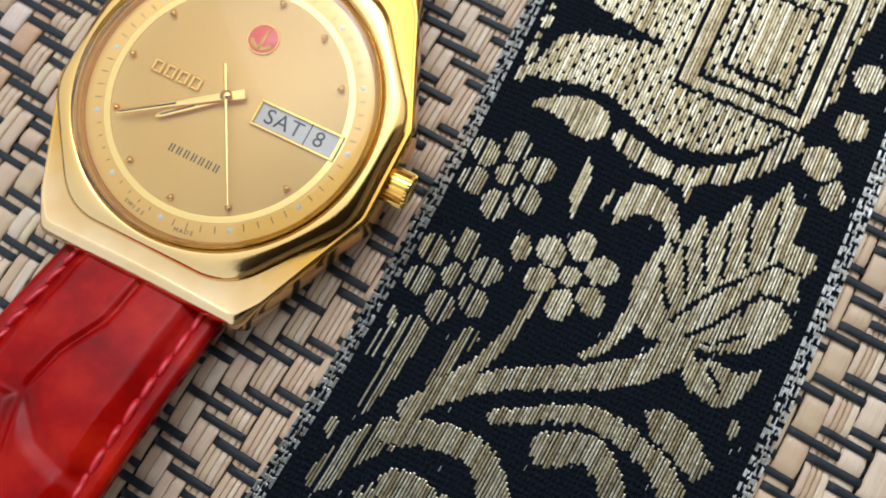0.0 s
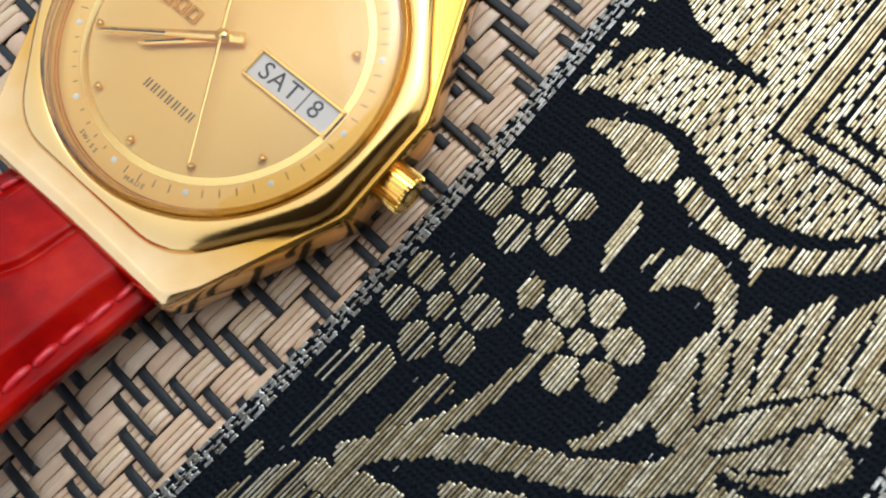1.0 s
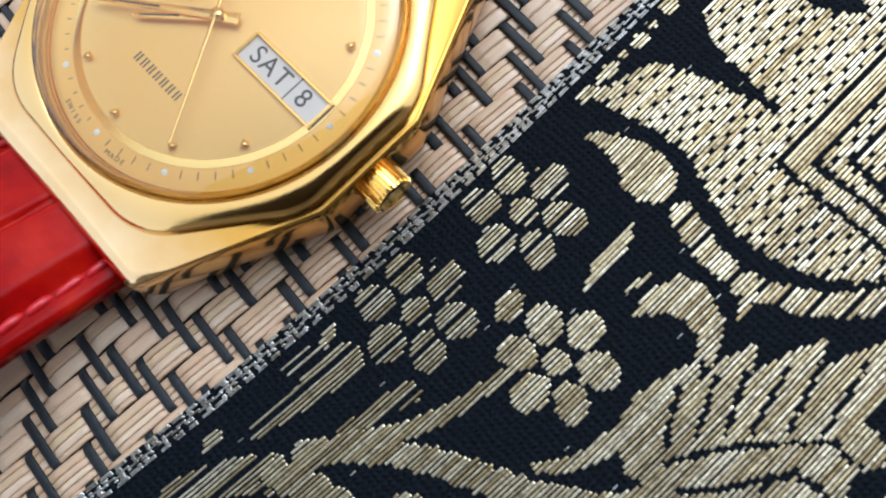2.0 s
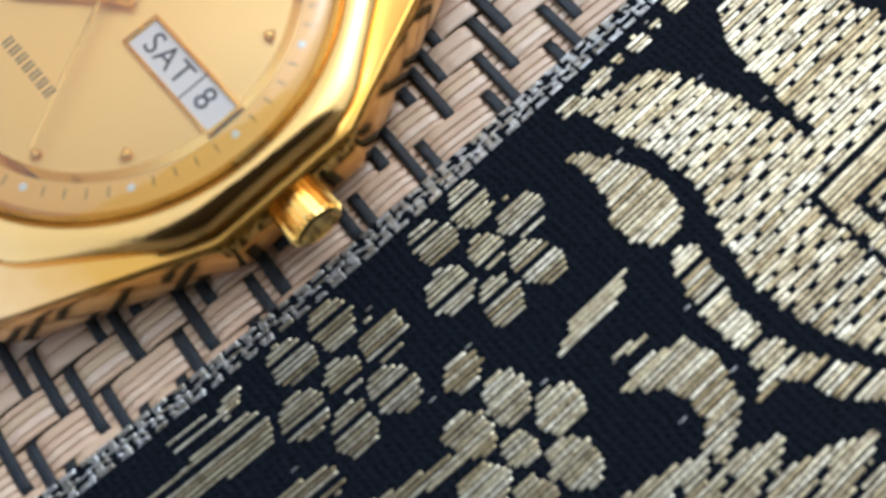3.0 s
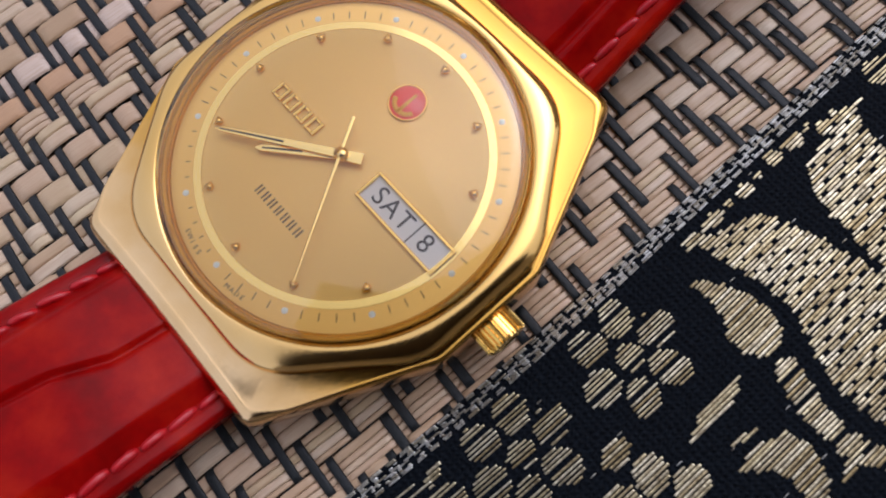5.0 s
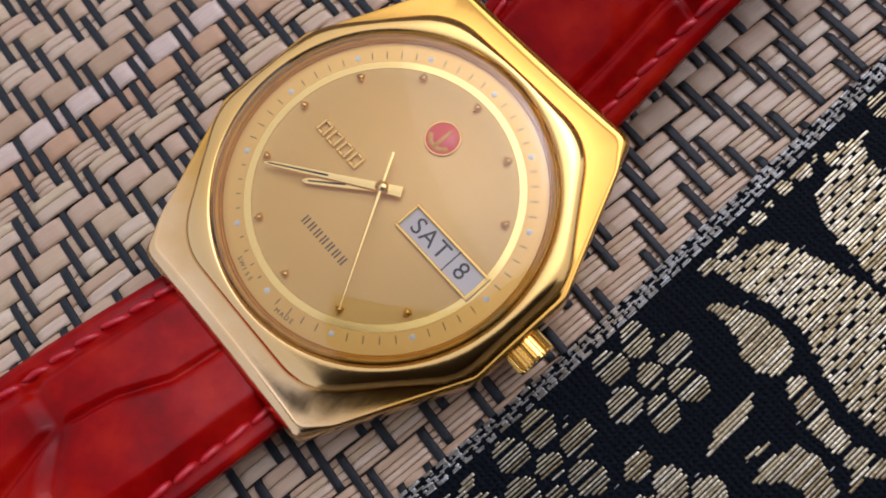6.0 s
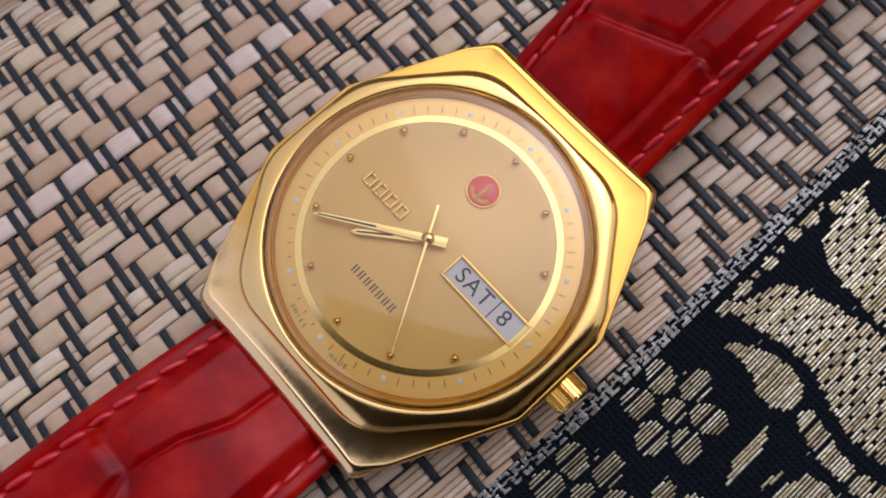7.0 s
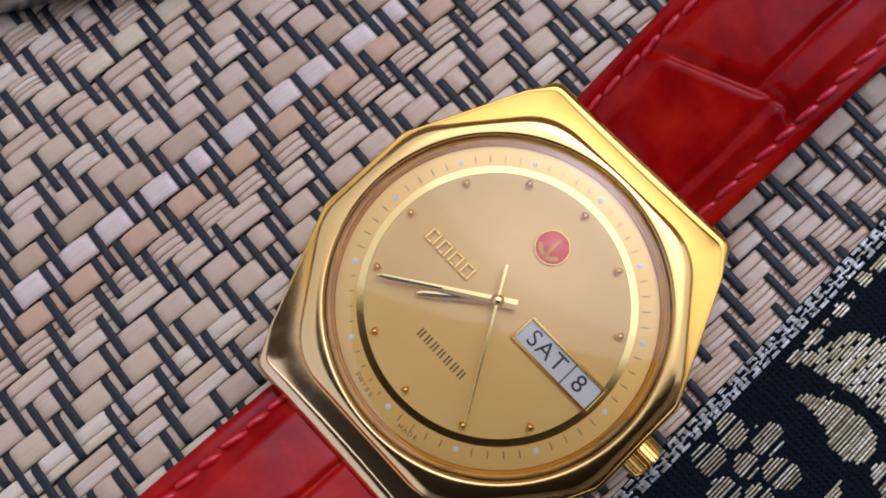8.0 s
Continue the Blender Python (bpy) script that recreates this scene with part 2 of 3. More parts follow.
def rings(loops, close_first=True, close_last=True):
    """Verts and faces of a loft through closed loops of equal length."""
    n = len(loops[0])
    verts = np.concatenate(loops)
    faces = []
    k = np.arange(n)
    for i in range(len(loops) - 1):
        a, b = i * n, (i + 1) * n
        faces += np.stack([a + k, a + (k + 1) % n, b + (k + 1) % n, b + k], 1).tolist()
    if close_first:
        faces.append(list(range(n))[::-1])
    if close_last:
        faces.append(list(range((len(loops) - 1) * n, len(loops) * n)))
    return verts, faces


def box(bm, x0, x1, y0, y1, z0, z1, bevel=0.0, m=None):
    r = bmesh.ops.create_cube(bm, size=1)
    vs = r["verts"]
    bmesh.ops.scale(bm, vec=(x1 - x0, y1 - y0, z1 - z0), verts=vs)
    bmesh.ops.translate(bm, vec=((x0 + x1) / 2, (y0 + y1) / 2, (z0 + z1) / 2), verts=vs)
    if bevel:
        es = list({e for v in vs for e in v.link_edges})
        out = bmesh.ops.bevel(bm, geom=es, offset=bevel, segments=2, affect="EDGES", profile=0.5)
        vs = list({v for f in out["faces"] for v in f.verts} | {v for v in vs if v.is_valid})
    if m is not None:
        bmesh.ops.transform(bm, matrix=m, verts=vs)
    return bm


ANGLES = np.linspace(0, 2 * np.pi, 288, endpoint=False)


def outline(corners, radius):
    """Distance from the centre, angle by angle, of a polygon with rounded corners (star-shaped round the origin)."""
    pts, n = [], len(corners)
    for i in range(n):
        p, a, b = (np.array(corners[j % n], float) for j in (i, i - 1, i + 1))
        u, v = (a - p) / np.linalg.norm(a - p), (b - p) / np.linalg.norm(b - p)
        half = np.arccos(np.clip(u @ v, -1, 1)) / 2
        cut = min(radius / np.tan(half), 0.48 * np.linalg.norm(a - p), 0.48 * np.linalg.norm(b - p))
        for s in np.linspace(0, 1, 16):
            pts.append((1 - s) ** 2 * (p + u * cut) + 2 * s * (1 - s) * p + s * s * (p + v * cut))
    dense = np.concatenate([np.linspace(pts[i], pts[(i + 1) % len(pts)], 12, endpoint=False) for i in range(len(pts))])
    a, r = np.arctan2(dense[:, 1], dense[:, 0]) % (2 * np.pi), np.hypot(*dense.T)
    order = np.argsort(a)
    return np.interp(ANGLES, a[order], r[order], period=2 * np.pi)


def ring_at(r, z):
    r = r * np.ones_like(ANGLES)
    return np.stack([r * np.cos(ANGLES), r * np.sin(ANGLES), z * np.ones_like(ANGLES)], 1)


def smoothstep(x, a, b):
    s = np.clip((x - a) / (b - a), 0, 1)
    return s * s * (3 - 2 * s)


def lettering(text, size, x, y, z, turn, mat, parent, name, spread=1.0, middle=True):
    """A word in the built-in font as a thin raised mesh, centred at x, y."""
    cu = bpy.data.curves.new(name, "FONT")
    cu.body, cu.size, cu.extrude, cu.align_x, cu.align_y = text, size * MM, 0.015 * MM, "CENTER", "CENTER"
    cu.space_character = spread
    tmp = new(name + "_curve", cu)
    me = bpy.data.meshes.new_from_object(tmp)
    bpy.data.objects.remove(tmp)
    me.materials.clear()
    me.materials.append(mat)
    ob = new(name, me)
    ob.parent = parent
    ob.matrix_local = pose(x * MM, y * MM, z * MM, 0, 0, turn)
    return ob


# ---- the setting: added unseen light blockers, ground, table ----
def slab(name, x0, x1, y0, y1, z0, z1, mat, label="", category=""):
    bm = bmesh.new()
    box(bm, x0, x1, y0, y1, z0, z1, 3)
    return tagged(part(name, bm, mat, smooth=False), label, category, kind="structure")


BLOCKER_TURN = pose(0, 0, 0, 0, 0, 31)
# Unseen slabs, added to block sky light and give dark reflections.
for name, size, mat, label, category in (
    ("ceiling", (-480, 2060, -2400, 123, 1650, 1700), OVERHEAD_DARK, "dark boarded ceiling of the porch", "ceiling"),
    ("shade_wall_south", (-480, 2060, -2460, -2400, -750, 1650), PLASTER, "plain plastered porch wall in shade", "wall"),
    ("shade_wall_east", (2000, 2060, -2400, 0, -750, 1650), PLASTER, "plain plastered porch wall in shade", "wall"),
    # added out of view so the twelve o'clock flank mirrors less sky
    ("shade_wall_north", (-3500, 3500, 3000, 3120, -750, 1900), EARTH, "unseen tan wall added to dim low northern reflections", "wall"),
):
    slab(name, *size, mat, label, category).matrix_world = BLOCKER_TURN
slab("ground", -60000, 60000, -60000, 60000, -800, -750, PAVING, "pale dusty paved ground under the table", "ground")


def build_table():
    table = tagged(new("table"), "dark brown wooden table under the woven mat", "table")
    bm = bmesh.new()
    box(bm, -240, 260, -330, 240, -28.6, -0.6, 3)
    part("tabletop", bm, WOOD, table, smooth=False)
    for x in (-215, 195):
        for y in (-305, 175):
            bm = bmesh.new()
            box(bm, x, x + 40, y, y + 40, -750, -28.6, 2)
            part("leg", bm, WOOD, table, smooth=False)
    return table


build_table()

# ---- the woven mat ----
MAT_TURN = -3.9
STRIP, CORD_STEP = 2.72, 1.50
STRIP_X0, CORD_Y0 = -31.0, -13.6
HALF_TURN = 9
J0, J1 = -18, 46
I0, I1 = -40, 70


def shift(i):
    """How many strips the float of cord i is set off: a zigzag, so that the twill turns into a herringbone."""
    k = i % (2 * HALF_TURN)
    return -k if k <= HALF_TURN else k - 2 * HALF_TURN


def cord_over(i, j):
    return (j - shift(i)) % 4 in (0, 1)


def wave(keys_at, keys, s, a=0.12, b=0.88):
    """Glides between key heights with flat tops."""
    n = np.clip(np.searchsorted(keys_at, s) - 1, 0, len(keys) - 2)
    f = (s - keys_at[n]) / (keys_at[n + 1] - keys_at[n])
    return keys[n] + (keys[n + 1] - keys[n]) * smoothstep(f, a, b)


def build_mat():
    rng = random.Random(7)
    mat = tagged(new("place_mat"), "woven straw place mat with dark cords in a herringbone twill", "place mat")
    mat.matrix_world = pose(0, 0, 0, 0, 0, MAT_TURN)
    ys = CORD_Y0 + CORD_STEP * np.arange(I0, I1 + 1)
    xs = STRIP_X0 + STRIP * (np.arange(J0, J1 + 1) + 0.5)
    along = np.arange(ys[0] + 0.2, ys[-1] - 0.2, 0.3)
    for j in range(J0, J1 + 1):
        x = xs[j - J0]
        z = wave(ys, np.array([-0.15 if cord_over(i, j) else 0.11 for i in range(I0, I1 + 1)]), along)
        kind = KINDS.get(j) or rng.choice(("one", "one", "two", "one", "three", "two", "four", "one"))
        count = {"one": 1, "two": 2, "three": 3, "four": 4, "tan": 1, "pale": 1}[kind]
        width = STRIP * rng.uniform(0.93, 1.0)
        cuts = np.cumsum([0] + [rng.uniform(0.7, 1.4) for _ in range(count)])
        cuts = (cuts / cuts[-1] - 0.5) * width
        drift = 0.10 * np.sin(along * 0.09 + rng.uniform(0, 6)) + 0.05 * np.sin(along * 0.37 + rng.uniform(0, 6))
        for a, b in zip(cuts, cuts[1:]):
            half, mid = (b - a) / 2 - 0.012, (a + b) / 2
            tall = 0.08 + 0.12 * min(half, 1.0) + rng.uniform(-0.02, 0.03)
            across = np.array([-1, -0.96, -0.82, -0.5, 0, 0.5, 0.82, 0.96, 1])
            lift = np.array([-0.10, 0.0, tall * 0.66, tall * 0.91, tall, tall * 0.91, tall * 0.66, 0.0, -0.10])
            wob = 0.025 * np.sin(along * rng.uniform(0.5, 0.9) + rng.uniform(0, 6))
            n = len(across)
            px = x + mid + drift[:, None] + half * across[None]
            pz = (z + wob)[:, None] + lift[None]
            py = along[:, None] + 0 * px
            verts = np.stack([px, py, pz], -1).reshape(-1, 3)
            m = len(along)
            r, c = np.meshgrid(np.arange(m - 1), np.arange(n - 1), indexing="ij")
            q = (r * n + c).ravel()
            mesh("straw_strip", verts, np.stack([q, q + 1, q + n + 1, q + n], 1), {"tan": TAN_STRAW, "pale": PALE_STRAW}.get(kind, STRAW), mat)
    run = np.arange(xs[0] + 0.2, xs[-1] - 0.2, 0.34)
    turn = np.linspace(0, 2 * np.pi, 8, endpoint=False)
    for i in range(I0 + 1, I1):
        z = wave(xs, np.array([0.27 if cord_over(i, j) else -0.26 for j in range(J0, J1 + 1)]), run, 0.36, 0.70)
        thick = rng.uniform(0.40, 0.48)
        sway = 0.07 * np.sin(run * 0.21 + rng.uniform(0, 6)) + rng.uniform(-0.06, 0.06)
        py = ys[i - I0] + sway[:, None] + thick * np.cos(turn)[None]
        pz = z[:, None] + 0.11 * np.sign(np.sin(turn))[None] * np.abs(np.sin(turn))[None] ** 0.6
        px = run[:, None] + 0 * py
        verts = np.stack([px, py, pz], -1).reshape(-1, 3)
        m, n = len(run), len(turn)
        r, c = np.meshgrid(np.arange(m - 1), np.arange(n), indexing="ij")
        q, q2 = (r * n + c).ravel(), (r * n + (c + 1) % n).ravel()
        mesh("cord", verts, np.stack([q, q + n, q2 + n, q2], 1), CORD, mat)
    return mat


KINDS = {-2: "one", -1: "pale", 0: "tan", 1: "three", 2: "two"}
build_mat()

# ---- the brocade ribbon ----
RIB_X = 21.25
RIB_W = 42.5
RIB_Y0, RIB_Y1 = -62.0, 78.0
RIB_Z = 0.66
PITCH, ROW = 0.345, 0.28


def edge_x(y):
    """The left edge of the ribbon, which bends a little towards the watch at its near end."""
    return RIB_X - 0.0012 * min(y - 10.0, 0.0) ** 2 if y > -45 else RIB_X - 3.6 + 0.13 * (y + 45)


def ellipse(x, y, cx, cy, rx, ry, turn=0.0):
    c, s = math.cos(radians(turn)), math.sin(radians(turn))
    u, v = (x - cx) * c + (y - cy) * s, -(x - cx) * s + (y - cy) * c
    return (u / rx) ** 2 + (v / ry) ** 2 < 1


def stroke(x, y, pts, w0, w1=None):
    """A band along a smooth curve through the points, its half width going from w0 to w1."""
    w1 = w0 if w1 is None else w1
    p = np.array(pts, float).reshape(-1, 2)
    ext = np.concatenate([[2 * p[0] - p[1]], p, [2 * p[-1] - p[-2]]])
    out = np.zeros(x.shape, bool)
    steps = 14
    total = (len(p) - 1) * steps
    for i in range(len(p) - 1):
        a, b, c, d = ext[i : i + 4]
        for k in range(steps):
            s = k / steps
            q = 0.5 * (2 * b + (c - a) * s + (2 * a - 5 * b + 4 * c - d) * s * s + (3 * b - 3 * c + d - a) * s**3)
            w = w0 + (w1 - w0) * (i * steps + k) / total
            out |= (x - q[0]) ** 2 + (y - q[1]) ** 2 < w * w
    return out


def polygon(x, y, pts):
    p = np.array(pts, float).reshape(-1, 2)
    inside = np.zeros(x.shape, bool)
    for (ax, ay), (bx, by) in zip(p, np.roll(p, -1, 0)):
        if ay != by:
            inside ^= ((ay > y) != (by > y)) & (x < (bx - ax) * (y - ay) / (by - ay) + ax)
    return inside


def flower(x, y, cx, cy, size, turn, petals=6):
    m = ellipse(x, y, cx, cy, 0.24 * size, 0.24 * size)
    for k in range(petals):
        a = radians(turn + 360 / petals * k)
        m |= ellipse(x, y, cx + 0.7 * size * math.cos(a), cy + 0.7 * size * math.sin(a), 0.36 * size, 0.30 * size, turn + 360 / petals * k)
    return m


def leaf_cut(x, y, ax, ay, bx, by, w=0.28):
    return stroke(x, y, (ax, ay, bx, by), w)


def motif(x, y):
    """Where the gold threads float on top: one repeat of the pattern, in the plan's millimetres."""
    m = np.zeros(x.shape, bool)
    # two airy blossoms and the loose leaves by the edge, in thin single threads
    thin = flower(x, y, 27.9, 7.0, 5.0, 35) | flower(x, y, 27.6, -5.3, 5.0, 33)
    thin |= stroke(x, y, (26.4, -12.2, 26.0, -16.8, 25.4, -21.6), 1.5, 0.6) | stroke(x, y, (24.0, -12.6, 23.5, -16.5), 0.5)
    thin |= stroke(x, y, (31.9, -10.2, 31.2, -13.4, 30.4, -16.4), 1.0, 0.5) | stroke(x, y, (24.6, -29.5, 26.4, -25.6, 29.0, -22.4), 1.3, 1.6)
    # a dense blossom
    m |= flower(x, y, 38.6, 0.0, 4.7, 33) | ellipse(x, y, 32.7, 0.5, 1.1, 1.4)
    # narrow leaf, teardrop, hooked leaf
    m |= polygon(x, y, (34.9, 12.9, 36.1, 11.2, 36.3, 5.2, 35.0, 8.0))
    m |= stroke(x, y, (27.0, 15.7, 29.4, 16.6, 31.4, 16.8), 0.3, 1.7) | ellipse(x, y, 33.2, 16.4, 2.4, 2.3)
    m |= polygon(x, y, (38.4, 9.0, 39.1, 11.3, 39.2, 9.5, 38.6, 7.6))
    m |= polygon(x, y, (40.0, 6.5, 39.8, 9.6, 40.7, 12.2, 42.5, 12.5, 45.6, 11.8, 47.2, 8.4, 46.0, 7.6, 44.7, 9.6, 42.2, 9.2))
    # garland of beads round the body
    band = stroke(x, y, (37.4, 15.9, 40.9, 14.9, 44.5, 15.0, 47.2, 16.1, 50.0, 18.0, 52.4, 20.6, 54.2, 23.4), 1.05)
    gaps = np.zeros(x.shape, bool)
    for k in range(9):
        gx = 37.9 + 1.95 * k
        gaps |= np.abs(x - gx) < 0.16
    m |= band & ~gaps
    m |= stroke(x, y, (45.5, 15.0, 46.0, 12.8), 0.36)
    m |= ellipse(x, y, 57.2, 22.4, 2.1, 1.8) | ellipse(x, y, 59.4, 19.6, 1.3, 1.5) | ellipse(x, y, 58.7, 27.7, 1.7, 1.7) | ellipse(x, y, 58.5, 33.6, 1.7, 1.7)
    # the large body with its dots and nested lines
    body = polygon(x, y, (24.6, 18.2, 29.5, 19.6, 34.6, 20.0, 37.4, 18.7, 41.4, 17.6, 46.9, 18.6, 51.0, 21.3, 54.2, 25.6, 56.3, 30.0, 56.0, 36.0, 57.5, 46.0, 31.0, 47.0, 25.3, 38.0, 24.6, 33.5))
    body &= ~polygon(x, y, (22.0, 19.0, 25.2, 20.0, 26.3, 24.2, 27.9, 25.3, 32.3, 26.8, 37.2, 28.0, 36.6, 28.5, 31.5, 28.7, 28.2, 29.6, 26.2, 31.0, 25.9, 34.5, 22.0, 34.0))
    body &= ~polygon(x, y, (24.0, 39.0, 28.5, 37.0, 33.0, 37.5, 37.0, 40.0, 32.0, 42.5, 27.0, 42.0))
    dx, dy = (x - 40.0) / 1.55, (y - 28.0) / 2.2
    dots = (np.abs(dx - np.round(dx)) < 0.11) & (np.abs(dy - np.round(dy)) < 0.12)
    dots |= (np.abs(dx - np.floor(dx) - 0.5) < 0.11) & (np.abs(dy - np.floor(dy) - 0.5) < 0.12)
    far = np.maximum(np.abs(x - 47.6), np.abs(y - 33.6) - 1.5)
    lines = np.zeros(x.shape, bool)
    for r in (3.6, 5.6, 7.6):
        lines |= np.abs(far - r) < 0.19
    calm = np.abs(far - 6.6) < 0.8
    m |= body & ~(dots & ~calm & (far > 2)) & ~lines
    for k, (sx, sy) in enumerate(((24.4, 18.4), (24.3, 21.4), (24.3, 25.3), (23.9, 29.3), (24.2, 32.0), (24.9, 34.9), (25.6, 37.4))):
        m |= ellipse(x, y, sx, sy, 0.62, 1.0)
        m |= ellipse(x, y, sx - 0.2, sy + 1.7, 0.35, 0.5)
    # the veined leaf
    leaf = polygon(x, y, (44.6, 2.6, 45.4, 6.2, 46.2, 7.8, 47.2, 6.6, 47.4, 9.4, 48.3, 12.4, 49.6, 10.2, 50.4, 12.8, 51.8, 16.4, 53.0, 13.8, 53.8, 16.4, 55.2, 19.2, 56.6, 17.0, 57.8, 17.4, 57.6, 13.2, 60.0, 13.2, 60.8, 11.6, 59.6, 9.6, 60.4, 7.6, 59.0, 6.4, 60.8, 5.0, 59.4, 2.6, 57.2, 0.2, 54.0, -1.2, 51.1, -1.6, 48.2, -2.4, 45.2, -0.6))
    for ax, ay, bx, by in ((46.4, 5.4, 49.0, 0.8), (48.0, 7.8, 49.9, 3.2), (49.4, 9.6, 51.3, 4.8), (51.2, 12.4, 52.6, 6.4), (52.9, 14.0, 54.4, 8.2), (55.2, 16.4, 56.2, 10.0), (49.6, 0.4, 52.6, 5.2), (52.6, 5.2, 57.0, 10.2), (57.0, 10.2, 59.6, 10.4), (51.4, -0.8, 54.2, 2.6), (54.2, 2.6, 56.6, 6.6), (56.6, 6.6, 59.4, 7.0), (53.4, -0.6, 57.4, 2.2), (55.4, 5.4, 55.8, 3.6)):
        leaf &= ~leaf_cut(x, y, ax, ay, bx, by, 0.24)
    m |= leaf
    m |= polygon(x, y, (51.8, -2.9, 55.4, -1.6, 57.4, -1.9, 59.8, 0.0, 59.4, -2.1, 58.4, -4.8, 56.2, -5.9, 53.4, -5.2)) & ~leaf_cut(x, y, 55.0, -2.6, 56.8, -4.4, 0.2)
    # stems and scrolls
    m |= stroke(x, y, (36.4, -3.4, 35.5, -8.2, 34.1, -12.1, 32.0, -15.7, 29.6, -20.4), 0.5, 1.0)
    m |= stroke(x, y, (46.0, -0.2, 45.0, -4.2, 42.9, -7.2), 0.9, 0.45)
    m |= stroke(x, y, (29.0, -19.5, 32.8, -16.0, 36.0, -13.3, 40.0, -11.0, 45.0, -8.4, 49.0, -5.4, 51.6, -1.8), 0.8, 1.5)
    m |= stroke(x, y, (37.6, -16.4, 42.0, -14.0, 46.2, -12.2, 50.6, -12.6, 55.4, -14.6, 58.0, -19.0), 0.7, 1.5) & ~stroke(x, y, (42.0, -14.5, 50.0, -13.6, 56.0, -16.5), 0.2)
    m |= stroke(x, y, (43.6, -17.0, 47.5, -15.2, 51.0, -17.8, 52.5, -23.0), 1.6, 1.2)
    m |= polygon(x, y, (50.6, -9.2, 53.4, -8.2, 56.6, -9.4, 58.8, -11.4, 57.6, -13.4, 55.2, -12.2, 52.6, -11.4))
    m |= stroke(x, y, (29.0, -22.4, 32.6, -20.8, 36.2, -20.2, 39.4, -21.4, 41.8, -25.2), 1.2, 1.6)
    m |= ellipse(x, y, 23.3, -24.6, 0.6, 1.0) | ellipse(x, y, 59.2, -7.0, 0.5, 0.9) | ellipse(x, y, 23.8, -11.8, 0.5, 0.8)
    m |= ellipse(x, y, 33.5, -27.0, 3.2, 2.2) | flower(x, y, 45.0, -26.0, 4.0, 15)
    return m, thin & ~m


def selvedge(off, y):
    """The twin-chain border: offsets are measured in from the cloth's edge."""
    ph = (y / 1.45) % 1.0
    late = (ph + 0.5 + 0.05 * np.sin(0.7 * y)) % 1.0
    outer = (off < 0.80) & (ph < 0.74)
    inner = (off >= 0.80) & (off < 1.62) & (late < 0.74)
    hole = (np.abs(off - 1.2) < 0.17) & (np.abs(late - 0.37) < 0.12)
    hole |= (np.abs(off - 0.45) < 0.17) & (np.abs(ph - 0.37) < 0.12)
    return (outer | inner) & ~hole & (off > 0.05)


def thread_mesh(grid, us, vs, height, half, rng, jitter):
    """Raised rounded threads along the ribbon, one for each run of set cells."""
    verts, faces = [], []
    for k, u in enumerate(us):
        col = np.concatenate([[False], grid[k], [False]]).astype(int)
        starts, ends = np.where(np.diff(col) == 1)[0], np.where(np.diff(col) == -1)[0]
        for s, e in zip(starts, ends):
            y0, y1 = vs[s] - ROW / 2 + rng.uniform(-jitter, jitter), vs[e - 1] + ROW / 2 + rng.uniform(-jitter, jitter)
            if y1 - y0 < 0.3:
                continue
            du, w = rng.uniform(-0.025, 0.025), half * rng.uniform(0.84, 1.08)
            inner = np.linspace(y0 + 0.1, y1 - 0.1, max(2, int((y1 - y0) / 2.0) + 1))
            stops = [y0, *inner, y1]
            n = len(stops)
            base = len(verts)
            for i, y in enumerate(stops):
                f = (y - y0) / (y1 - y0)
                end = 0.0 if 0 < i < n - 1 else 0.75
                h = height * (1 - end) * (0.94 + 0.06 * math.sin(math.pi * f)) + rng.uniform(-0.012, 0.012)
                ww = w * (1 - 0.25 * end)
                x = edge_x(y) + u + du + 0.02 * math.sin(1.3 * y + 9 * du)
                zb = cloth_z(u, y)
                verts += [(x - ww, y, zb), (x - 0.72 * ww, y, zb + 0.76 * h), (x, y, zb + h), (x + 0.72 * ww, y, zb + 0.76 * h), (x + ww, y, zb)]
            for i in range(n - 1):
                q = base + 5 * i
                faces += [(q + c, q + c + 1, q + c + 6, q + c + 5) for c in range(4)]
            faces += [(base + 4, base + 3, base + 2, base + 1, base), tuple(base + 5 * (n - 1) + c for c in range(5))]
    return verts, faces


def cloth_z(u, y):
    """The height of the cloth: nearly flat, lying softly over the weave, with rolled edges."""
    edge = min(u, RIB_W - u)
    return RIB_Z + 0.05 * math.sin(0.31 * y + 0.2 * u) + 0.04 * math.sin(0.9 * u + 0.17 * y) - 0.16 * max(0.0, 1 - edge / 0.7) ** 2


